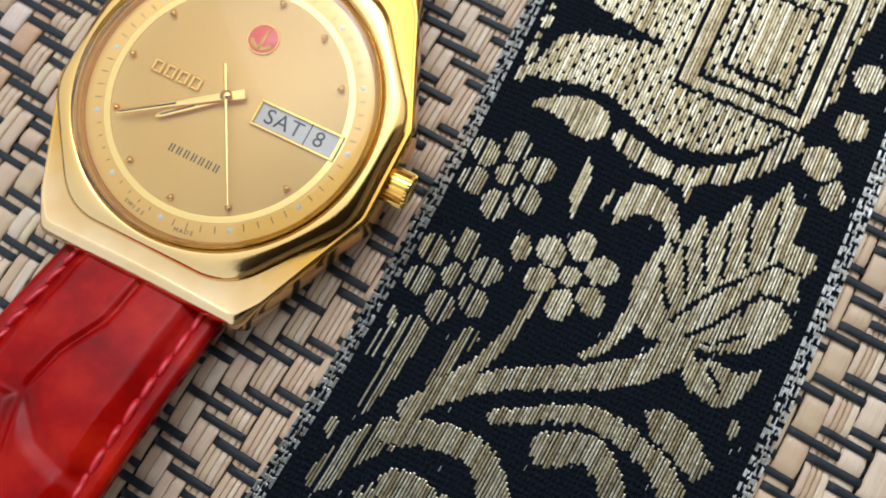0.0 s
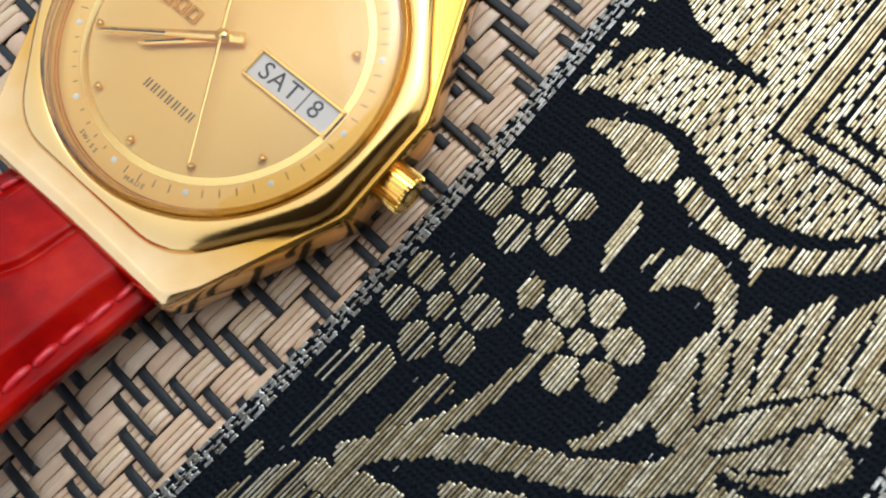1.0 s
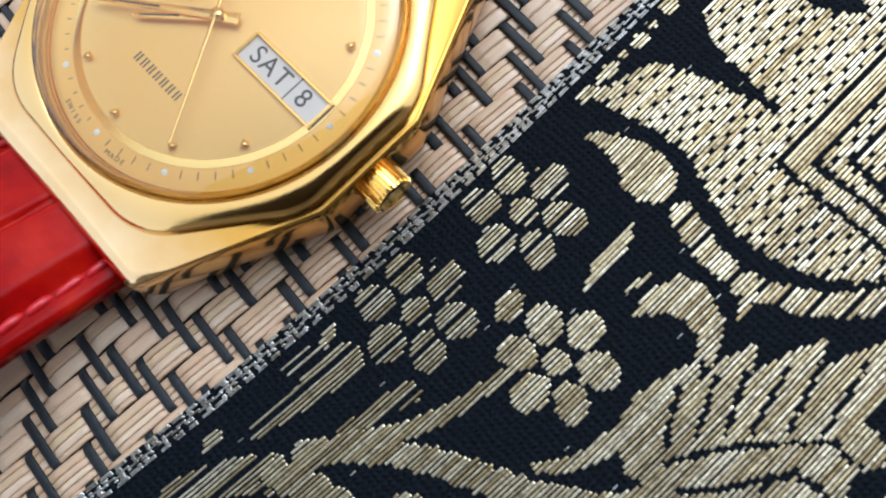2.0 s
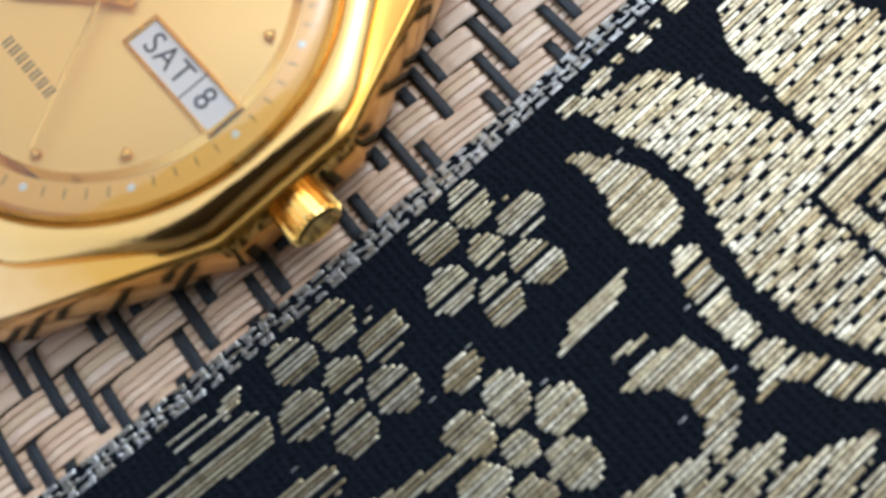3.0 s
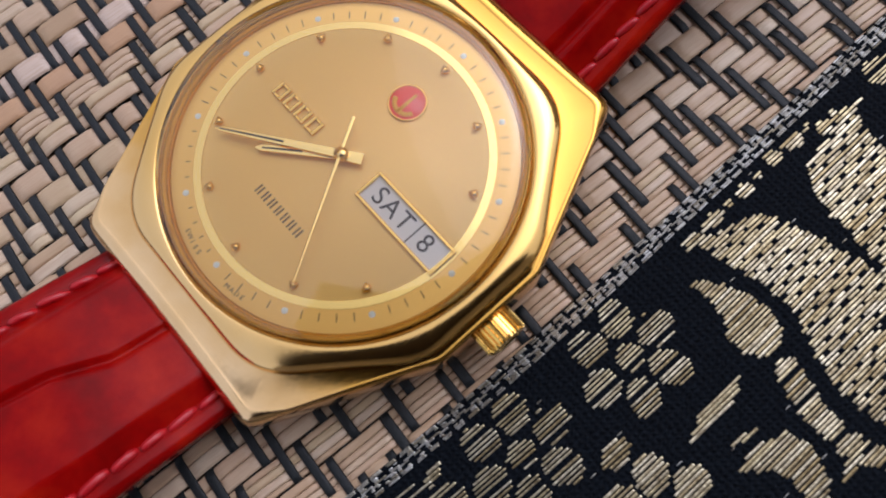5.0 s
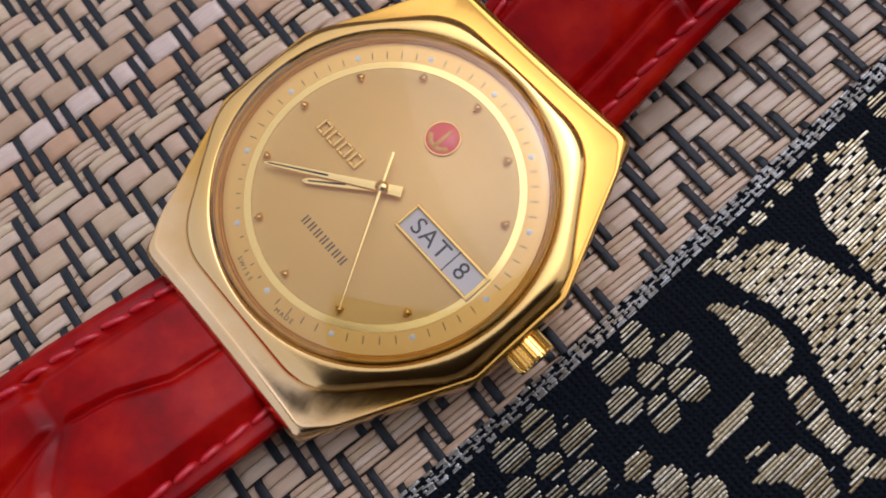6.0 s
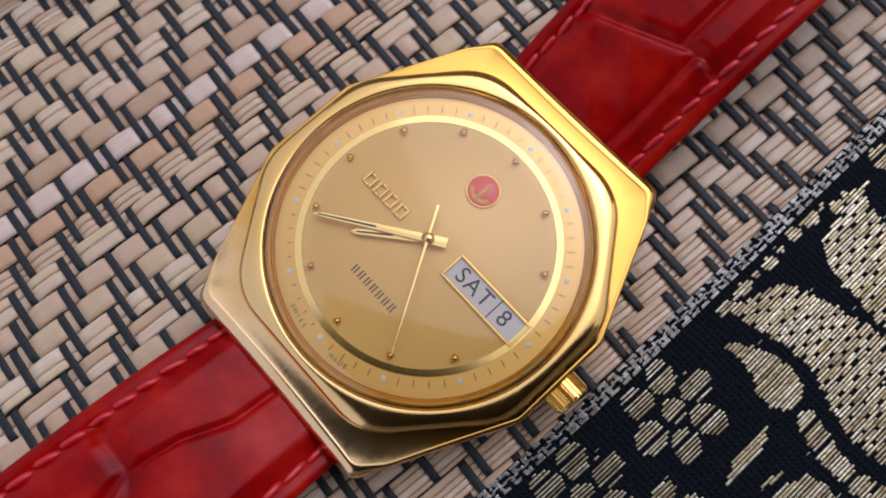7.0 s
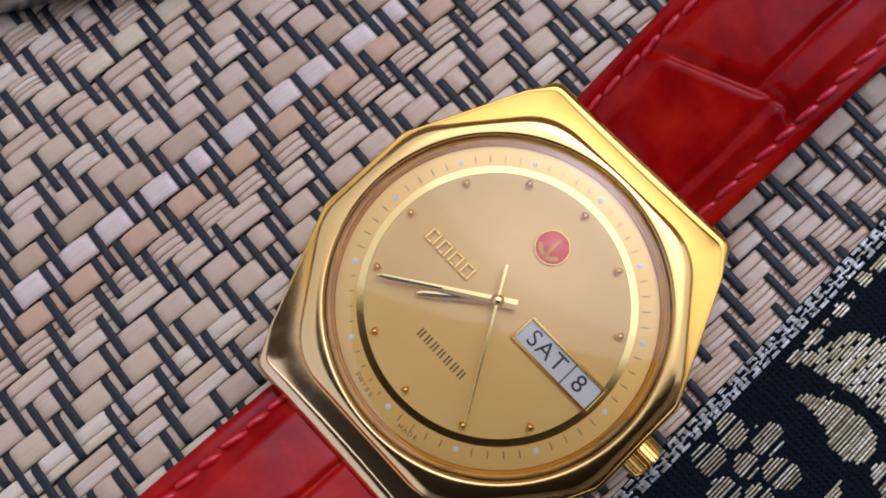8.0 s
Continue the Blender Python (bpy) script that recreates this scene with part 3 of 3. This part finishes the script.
def build_ribbon():
    rng = random.Random(3)
    rib = tagged(new("brocade_ribbon"), "black brocade ribbon with gold floral pattern and metallic edges", "ribbon")
    us, ys = np.linspace(0, RIB_W, 76), np.arange(RIB_Y0, RIB_Y1, 0.9)
    top = [(edge_x(y) + u, y, cloth_z(u, y)) for y in ys for u in us]
    low = [(px, py, pz - 0.3) for px, py, pz in top]
    n, m = len(us), len(ys)
    faces = []
    for i in range(m - 1):
        for c in range(n - 1):
            q = i * n + c
            faces.append((q, q + 1, q + n + 1, q + n))
            if c in (0, n - 2) or i in (0, m - 2):
                faces.append((q + n * m, q + n * m + n, q + n * m + n + 1, q + n * m + 1))
    for i in range(m - 1):
        for c, flip in ((0, False), (n - 1, True)):
            a, b = i * n + c, (i + 1) * n + c
            f = (a, b, b + n * m, a + n * m)
            faces.append(f[::-1] if flip else f)
    mesh("cloth", top + low, faces, CLOTH, rib)
    tu = np.arange(2.1, RIB_W - 2.0, PITCH)
    tv = np.arange(RIB_Y0 + 1, RIB_Y1 - 1, ROW)
    uu, vv = np.meshgrid(tu, tv, indexing="ij")
    wx = uu + np.array([edge_x(y) for y in tv])[None]
    dense, thin = (np.logical_or.reduce(part_of) for part_of in zip(*(motif(wx, vv + d) for d in (-72.0, 0.0, 72.0))))
    grid = dense | thin
    v, f = thread_mesh(dense, tu, tv, 0.06, 0.136, rng, 0.23)
    tagged(mesh("gold_threads", v, f, LUREX, rib, "pale gold metallic floats in floral motifs", False), kind="stuff")
    v, f = thread_mesh(thin & (np.arange(len(tu)) % 6 != 3)[:, None], tu, tv, 0.05, 0.105, rng, 0.16)
    tagged(mesh("thin_gold_threads", v, f, LUREX, rib, "thin gold threads of the loose blossoms", False), kind="stuff")
    flecks = (np.random.RandomState(11).rand(*grid.shape) < 0.004) & ~grid
    flecks |= np.roll(flecks, 1, axis=1)
    v, f = thread_mesh(flecks & ~grid, tu + 0.2, tv, 0.05, 0.045, rng, 0.05)
    tagged(mesh("ground_fleck", v, f, SELVEDGE, rib, "tiny silvery binding points in the black ground"), kind="stuff")
    for side in (0, 1):
        su = np.arange(0.10, 2.0, 0.165)
        uu, vv = np.meshgrid(su, tv, indexing="ij")
        grid = selvedge(uu, vv)
        us = su if side == 0 else RIB_W - su
        v, f = thread_mesh(grid, us, tv, 0.09, 0.074, rng, 0.08)
        tagged(mesh("selvedge", v, f, SELVEDGE, rib, "silver-gold chain stitched edge", False), kind="stuff")
    return rib


build_ribbon()


# ---- the wristwatch ----
DIAL_Z = 7.8
CASE_LINE = outline(((11.5, 20.3), (18.3, 5.2), (18.3, -5.2), (11.5, -20.3), (-11.5, -20.3), (-18.3, -5.2), (-18.3, 5.2), (-11.5, 20.3))[::-1], 1.4)
BEZEL_LINE = outline(((9.2, 17.0), (17.5, 6.2), (17.5, -6.2), (9.2, -17.0), (-9.2, -17.0), (-17.5, -6.2), (-17.5, 6.2), (-9.2, 17.0))[::-1], 7.0)
watch = tagged(new("wristwatch"), "gold-plated wristwatch with champagne dial and red leather strap on the mat", "watch")


def build_case():
    ends = smoothstep(np.abs(np.sin(ANGLES)), 0.78, 0.90)
    o, b = CASE_LINE, BEZEL_LINE
    slope = 1.15 * ends
    loops = [ring_at(o * 0.84, 0.62), ring_at(o * 0.94, 0.72), ring_at(o * 0.982, 1.5), ring_at(o - 0.08, 2.8), ring_at(o, 4.0), ring_at(o, 5.2), ring_at(o - 0.02, 5.45)]
    # rounded rim, broad over the strap ends, then the flat shoulder
    for a in np.linspace(0.12, 0.5 * np.pi, 9):
        loops.append(ring_at(o - 0.02 - (0.3 + slope) * (1 - math.cos(a)), 5.5 + 1.55 * math.sin(a)))
    loops += [ring_at(o - 0.5 - slope, 7.03), ring_at(o - 0.62 - slope, 7.0)]
    loops += [ring_at(np.minimum(b + 0.05, o - 0.8), 7.18), ring_at(b - 0.9, 7.2), ring_at(b - 1.2, 5.5)]
    v, f = rings(loops, True, True)
    case = mesh("case", v, f, CASE_GOLD, watch, "polished gold-plated cushion case")
    foot = np.minimum(b, o - 0.5)
    loops = [ring_at(foot, 6.9), ring_at(foot, 7.35)]
    for s in np.linspace(0.12, 1, 9):
        turn = s * np.pi / 2
        loops.append(ring_at(foot - (foot - 15.95) * 0.75 * (1 - math.cos(turn)), 7.35 + 1.15 * math.sin(turn)))
    loops += [ring_at(foot - (foot - 15.95) * 0.92, 8.5), ring_at(15.9, 8.46), ring_at(15.7, 8.32), ring_at(15.6, 7.9), ring_at(15.6, 6.8)]
    v, f = rings(loops, False, False)
    mesh("bezel", v, f, BEZEL_GOLD, watch, "rounded octagonal gold bezel")
    loops = [ring_at(15.58, 7.2), ring_at(15.56, 8.36), ring_at(15.48, 8.4), ring_at(15.3, 8.36), ring_at(15.05, 8.18), ring_at(14.95, 7.95), ring_at(14.9, 7.6)]
    v, f = rings(loops, False, False)
    mesh("inner_ring", v, f, RING_GOLD, watch, "polished gold ring under the crystal")
    loops = [ring_at(15.62, 8.3), ring_at(15.62, 9.05), ring_at(15.5, 9.35), ring_at(15.2, 9.6), ring_at(14.7, 9.78), ring_at(13.9, 9.9), ring_at(12.8, 9.96), ring_at(10.0, 10.04), ring_at(5.0, 10.1), ring_at(0.05, 10.12)]
    v, f = rings(loops, False, True)
    glass = mesh("crystal", v, f, CRYSTAL, watch, "clear slightly domed crystal")
    glass.visible_shadow = False
    return case


def build_crown():
    n = 192
    a = np.linspace(0, 2 * np.pi, n, endpoint=False)
    flute = np.where(np.cos(a * 26) > 0.1, 1.0, 0.90)
    loops = []
    for x, r, k in ((17.0, 1.1, 0), (17.55, 1.1, 0), (17.6, 1.75, 0), (17.8, 1.95, 1), (20.0, 1.95, 1), (20.25, 1.72, 0), (20.32, 1.3, 0), (20.2, 1.1, 0)):
        rr = r * (flute if k else np.ones(n))
        loops.append(np.stack([x + 0 * a, rr * np.cos(a), 4.1 + rr * np.sin(a)], 1))
    v, f = rings(loops)
    mesh("crown", v, f, CROWN_GOLD, watch, "fluted bright gold winding crown", smooth=False)


def disc(name, r0, r1, z, mat, parent, thick=0.05, label="", x=0.0, y=0.0):
    n = 96
    a = np.linspace(0, 2 * np.pi, n, endpoint=False)
    def loop(r, h):
        return np.stack([x + r * np.cos(a), y + r * np.sin(a), h + 0 * a], 1)
    if r0 <= 0:
        v, f = rings([loop(r1, z - thick), loop(r1, z - 0.3 * thick), loop(r1 - 0.3 * thick, z), loop(0.02, z)])
        return mesh(name, v, f, mat, parent, label)
    v, f = rings([loop(r1, z - thick), loop(r1, z - 0.3 * thick), loop(r1 - 0.3 * thick, z), loop(r0 + 0.3 * thick, z), loop(r0, z - 0.3 * thick), loop(r0, z - thick)], False, False)
    return mesh(name, v, f, mat, parent, label, False)


def bar(bm, x0, y0, x1, y1, w0, w1, z0, z1):
    """A tapering bar from point to point, with a ridge along its middle."""
    d = Vector((x1 - x0, y1 - y0, 0))
    d.normalize()
    s = Vector((-d.y, d.x, 0))
    a, b = Vector((x0, y0, 0)), Vector((x1, y1, 0))
    ring = []
    for p, w in ((a, w0), (b, w1)):
        ring.append([bm.verts.new(p + s * k * w + Vector((0, 0, h))) for k, h in ((-1, z0), (-0.88, z1), (0, z1 + 0.012), (0.88, z1), (1, z0))])
    for i in range(4):
        bm.faces.new((ring[0][i], ring[0][i + 1], ring[1][i + 1], ring[1][i]))
    bm.faces.new(ring[0][::-1])
    bm.faces.new(ring[1])


def build_dial():
    n = 120
    z = DIAL_Z
    a = np.linspace(0, 2 * np.pi, n, endpoint=False)
    dial = disc("dial", 0, 14.9, z, DIAL, watch, 0.3, "satin champagne-gold dial plate")
    disc("chapter_ring", 12.9, 14.88, z + 0.012, CHAPTER, dial, 0.06, "amber gold minute track")
    disc("dial_ring", 12.22, 12.92, z + 0.045, RING_GOLD, dial, 0.06, "bright polished gold ring")
    for k in range(12):
        t = radians(30 * k)
        sx, cy = math.sin(t), math.cos(t)
        disc("hour_dot", 0, 0.27, z + 0.035, LUME, dial, 0.05, "", 13.62 * sx, 13.62 * cy)
        if k == 3:
            continue
        bm = bmesh.new()
        bmesh.ops.create_uvsphere(bm, u_segments=20, v_segments=10, radius=0.36)
        bmesh.ops.scale(bm, vec=(1, 1, 0.9), verts=bm.verts)
        for q in range(3):
            r = bmesh.ops.create_uvsphere(bm, u_segments=8, v_segments=6, radius=0.13)
            g = t + 0.5 + q * 2 * math.pi / 3
            bmesh.ops.translate(bm, vec=(0.33 * math.cos(g), 0.33 * math.sin(g), 0.12), verts=r["verts"])
        bmesh.ops.translate(bm, vec=(11.5 * sx, 11.5 * cy, z + 0.2), verts=bm.verts)
        part("hour_marker", bm, CROWN_GOLD, dial)
    for k in range(60):
        if k % 5:
            t = radians(6 * k)
            bm = bmesh.new()
            sx, cy = math.sin(t), math.cos(t)
            far = 13.62 if 31 <= k <= 39 else 13.95
            bar(bm, 13.25 * sx, 13.25 * cy, far * sx, far * cy, 0.045, 0.045, z, z + 0.03)
            part("minute_mark", bm, BROWN_INK, dial, smooth=False)
    # maker's plate letters and model line, as plain bars
    for k in range(4):
        x0 = -9.0 + 1.5 * k
        bm = bmesh.new()
        for a0, a1, b0, b1 in ((0, 0.28, -0.7, 0.7), (0.92, 1.2, -0.7, 0.7), (0.28, 0.92, 0.44, 0.7), (0.28, 0.92, -0.7, -0.44)):
            box(bm, x0 + a0, x0 + a1, b0, b1, z, z + 0.26, 0.05)
        part("raised_letter_bar", bm, LETTER_GOLD, dial, "raised polished gold bars", smooth=False)
    for k in range(7):
        x0 = -2.95 + 0.86 * k
        bm = bmesh.new()
        for a0, a1, b0, b1 in ((0.02, 0.17, -7.38, -6.52), (0.36, 0.51, -7.38, -6.52)):
            box(bm, x0 + a0, x0 + a1, b0, b1, z, z + 0.02)
        part("printed_bar", bm, BROWN_INK, dial, smooth=False)
    for word, at in (("SWISS", -12.0), ("MADE", 11.5)):
        for k, ch in enumerate(word):
            t = radians(180 - at - (k - (len(word) - 1) / 2) * 2.2)
            lettering(ch, 0.62, 14.22 * math.sin(t), 14.22 * math.cos(t), z + 0.03, -math.degrees(t) + 180, BROWN_INK, dial, "printed_letter")
    # red emblem with its gold device
    emblem = disc("emblem", 0, 1.56, z + 0.16, RED_ENAMEL, dial, 0.16, "red enamel disc", 0, 7.2)
    disc("emblem_rim", 1.54, 1.72, z + 0.2, CROWN_GOLD, emblem, 0.2, "", 0, 7.2)
    bm = bmesh.new()
    bar(bm, 0.05, 6.0, 0.05, 8.2, 0.19, 0.12, z + 0.15, z + 0.24)
    part("emblem_stem", bm, EMBLEM_GOLD, emblem)
    arc = np.linspace(radians(200), radians(340), 14)
    bm = bmesh.new()
    for p, q in zip(arc, arc[1:]):
        bar(bm, 1.15 * math.cos(p), 7.2 + 1.1 * math.sin(p), 1.15 * math.cos(q), 7.2 + 1.1 * math.sin(q), 0.22, 0.22, z + 0.15, z + 0.23)
    part("emblem_arc", bm, EMBLEM_GOLD, emblem)
    # day and date window
    bm = bmesh.new()
    for x0, x1, y0, y1 in ((3.2, 12.65, 1.2, 1.48), (3.2, 12.65, -1.4, -1.14), (3.2, 3.46, -1.14, 1.2), (12.4, 12.65, -1.14, 1.2)):
        box(bm, x0, x1, y0, y1, z - 0.1, z + 0.3, 0.05)
    window = part("date_window", bm, LETTER_GOLD, dial, "raised gold frame of the day and date window", smooth=False)
    bm = bmesh.new()
    box(bm, 3.42, 12.44, -1.18, 1.24, z + 0.01, z + 0.04)
    part("day_disc", bm, WHITE_DISC, window, "white day and date discs", smooth=False)
    bm = bmesh.new()
    box(bm, 9.02, 9.15, -1.15, 1.2, z + 0.035, z + 0.05)
    part("disc_edge", bm, BLACK_INK, window, smooth=False)
    lettering("SAT", 2.3, 6.35, 0.03, z + 0.06, 0, BLACK_INK, window, "day_word", 1.12)
    lettering("8", 2.3, 10.35, 0.03, z + 0.06, 0, BLACK_INK, window, "date_numeral")


def build_hands():
    def hand(name, tip, wide, narrow, z, inlay, label):
        length = math.hypot(*tip)
        ux, uy = tip[0] / length, tip[1] / length
        bm = bmesh.new()
        bar(bm, 0.3 * ux, 0.3 * uy, 0.93 * tip[0], 0.93 * tip[1], wide, narrow, z, z + 0.12)
        bar(bm, 0.93 * tip[0], 0.93 * tip[1], tip[0], tip[1], narrow, 0.05, z, z + 0.10)
        h = part(name, bm, HAND_GOLD, watch, label, False)
        if inlay:
            bm = bmesh.new()
            bar(bm, inlay[0] * tip[0], inlay[0] * tip[1], inlay[1] * tip[0], inlay[1] * tip[1], 0.26 * wide, 0.26 * narrow, z + 0.12, z + 0.145)
            part("inlay", bm, BLACK_INK, h, "dark lacquer line")
        return h

    hand("hour_hand", (-5.7, -4.9), 0.42, 0.30, DIAL_Z + 0.45, (0.45, 0.92), "gold baton hour hand")
    hand("minute_hand", (-9.4, -6.35), 0.42, 0.24, DIAL_Z + 0.75, (0.45, 0.96), "gold baton minute hand")
    bm = bmesh.new()
    bar(bm, 0, 0, 1.55, 1.0, 0.5, 0.55, DIAL_Z + 0.55, DIAL_Z + 0.75)
    part("hand_tail", bm, HAND_GOLD, watch, smooth=False)
    bm = bmesh.new()
    bar(bm, -1.73, 2.87, 5.91, -9.84, 0.17, 0.07, DIAL_Z + 1.05, DIAL_Z + 1.12)
    part("seconds_hand", bm, HAND_GOLD, watch, "thin gold seconds hand", False)
    disc("hand_hub", 0, 0.62, DIAL_Z + 1.2, HAND_GOLD, watch, 0.7)


def groove(x, d, pts, width):
    """Depth of a soft crease along a polyline."""
    p = np.array(pts, float).reshape(-1, 2)
    best = np.full(x.shape, 1e9)
    for a, b in zip(p, p[1:]):
        ab = b - a
        s = np.clip(((x - a[0]) * ab[0] + (d - a[1]) * ab[1]) / (ab @ ab), 0, 1)
        best = np.minimum(best, np.hypot(x - a[0] - s * ab[0], d - a[1] - s * ab[1]))
    return np.exp(-((best / width) ** 2))


def build_strap(side, creases):
    """A padded leather strap half that arches up from the case; d runs outward from the case, side is +1 towards twelve."""
    length = 78.0
    ds, us = np.arange(0, length, 0.35), np.linspace(-1, 1, 71)
    d, u = np.meshgrid(ds, us, indexing="ij")
    half = 9.25 + 0 * d
    x = u * half
    pad = smoothstep(1 - np.abs(u), 0.20, 0.42)
    thick = 2.0 - 0.35 * smoothstep(d, 0, 30)
    top = thick + (1.25 - 0.35 * smoothstep(d, 0, 40)) * pad * (1 - 0.12 * u * u) - 0.4 * smoothstep(np.abs(u), 0.95, 1.0)
    deep = np.zeros(d.shape)
    for pts, w in creases:
        deep = np.maximum(deep, groove(x, d, pts, w))
    top -= 0.55 * deep * smoothstep(1 - np.abs(u), 0.12, 0.25)
    top += 0.06 * np.sin(0.7 * x + 0.5 * d) * pad * np.cos(0.33 * d)
    stitch_line = np.exp(-(((np.abs(x) - (half - 1.75)) / 0.32) ** 2))
    top -= 0.16 * stitch_line
    lug = 1 - smoothstep(d, 0, 5)
    base = 0.36 + (1.5 + 11.0 * (1 - np.exp(-d / 20.0))) * (1 - smoothstep(d, 36, 74))
    top = top + 0.35 * lug
    px = x
    py = side * (18.7 + d)
    pz = base + top
    m, n = d.shape
    verts = np.concatenate([np.stack([px, py, pz], -1).reshape(-1, 3), np.stack([px, py, base], -1).reshape(-1, 3)])
    r, c = np.meshgrid(np.arange(m - 1), np.arange(n - 1), indexing="ij")
    q = (r * n + c).ravel()
    s = m * n
    faces = np.stack([q, q + 1, q + n + 1, q + n], 1).tolist() + np.stack([q + s, q + s + n, q + s + n + 1, q + s + 1], 1).tolist()
    for i in range(m - 1):
        a = i * n
        faces.append((a, a + n, a + n + s, a + s))
        a = i * n + n - 1
        faces.append((a + n, a, a + s, a + n + s))
    for c0 in range(n - 1):
        faces.append((c0 + 1, c0, c0 + s, c0 + 1 + s))
        e = (m - 1) * n + c0
        faces.append((e, e + 1, e + 1 + s, e + s))
    if side < 0:
        faces = [f[::-1] for f in faces]
    strap = mesh("strap", verts, faces, LEATHER, watch, "glossy red crocodile-grained leather strap half")
    rng = random.Random(5 + side)
    for edge in (-1, 1):
        at = 1.2
        while at < length - 4:
            run = rng.uniform(2.1, 2.5)
            k = 8
            loops = []
            t = np.linspace(0, 2 * np.pi, 7, endpoint=False)
            slant = edge * rng.uniform(0.2, 0.45)
            for i in range(k):
                f = i / (k - 1)
                dd = at + run * f
                hx = 9.25 - 1.75
                iu = edge * hx / (hx + 1.75)
                col, row = int(round((iu + 1) / 2 * (n - 1))), min(m - 1, int(round(dd / 0.35)))
                zz = float(pz[row, col]) + 0.20 * math.sin(math.pi * f) - 0.06
                xx = edge * hx + slant * (f - 0.5)
                rr = 0.40 * (0.55 + 0.45 * math.sin(math.pi * f)) * (1 + 0.12 * math.sin(9 * f))
                loops.append(np.stack([xx + rr * np.cos(t), side * (18.7 + dd) + 0 * t, zz + rr * np.sin(t)], 1))
            v, fc = rings(loops)
            mesh("stitch", v, fc, THREAD_RED, strap)
            at += run + rng.uniform(0.05, 0.2)
    return strap


build_case()
build_crown()
build_dial()
build_hands()
build_strap(1, (((-8.0, 9.2, -2.0, 11.0, 3.6, 13.0, 8.0, 13.4), 0.55), ((2.6, 12.6, 2.6, 20.0, 3.2, 30.0), 0.5), ((4.4, 12.8, 4.6, 6.0, 4.4, 1.0), 0.5), ((-8.0, 29.0, 0.0, 30.5, 8.0, 29.0), 0.6)))
build_strap(-1, (((-9.0, 15.2, -5.0, 14.6, -1.6, 14.6, 2.0, 17.5, 8.0, 19.0), 0.7), ((-1.8, 14.2, -1.2, 10.0, 0.4, 6.0, 0.8, -2.0), 0.3), ((-2.0, 15.0, 1.0, 24.0, 1.5, 30.0), 0.5), ((-9.0, 32.0, 0.0, 31.0, 8.0, 33.0), 0.6)))


# ---- the metal-edged thing at the mat's far side ----
def build_device():
    dev = tagged(new("steel_framed_device"), "slim steel-framed device with dark blue glass top lying on the mat", "device")
    dev.matrix_world = pose(-58.6 * MM, -12.5 * MM, 0, 0, 0, 59)
    bm = bmesh.new()
    box(bm, -45, 45, 0, 60, 0.35, 5.4, 1.1)
    part("frame", bm, STEEL, dev, "brushed steel frame")
    bm = bmesh.new()
    box(bm, -43.4, 43.4, 1.6, 58.4, 5.2, 5.75, 0.25)
    part("glass", bm, BLUE_GLASS, dev, "dark blue glossy glass")
    return dev


build_device()
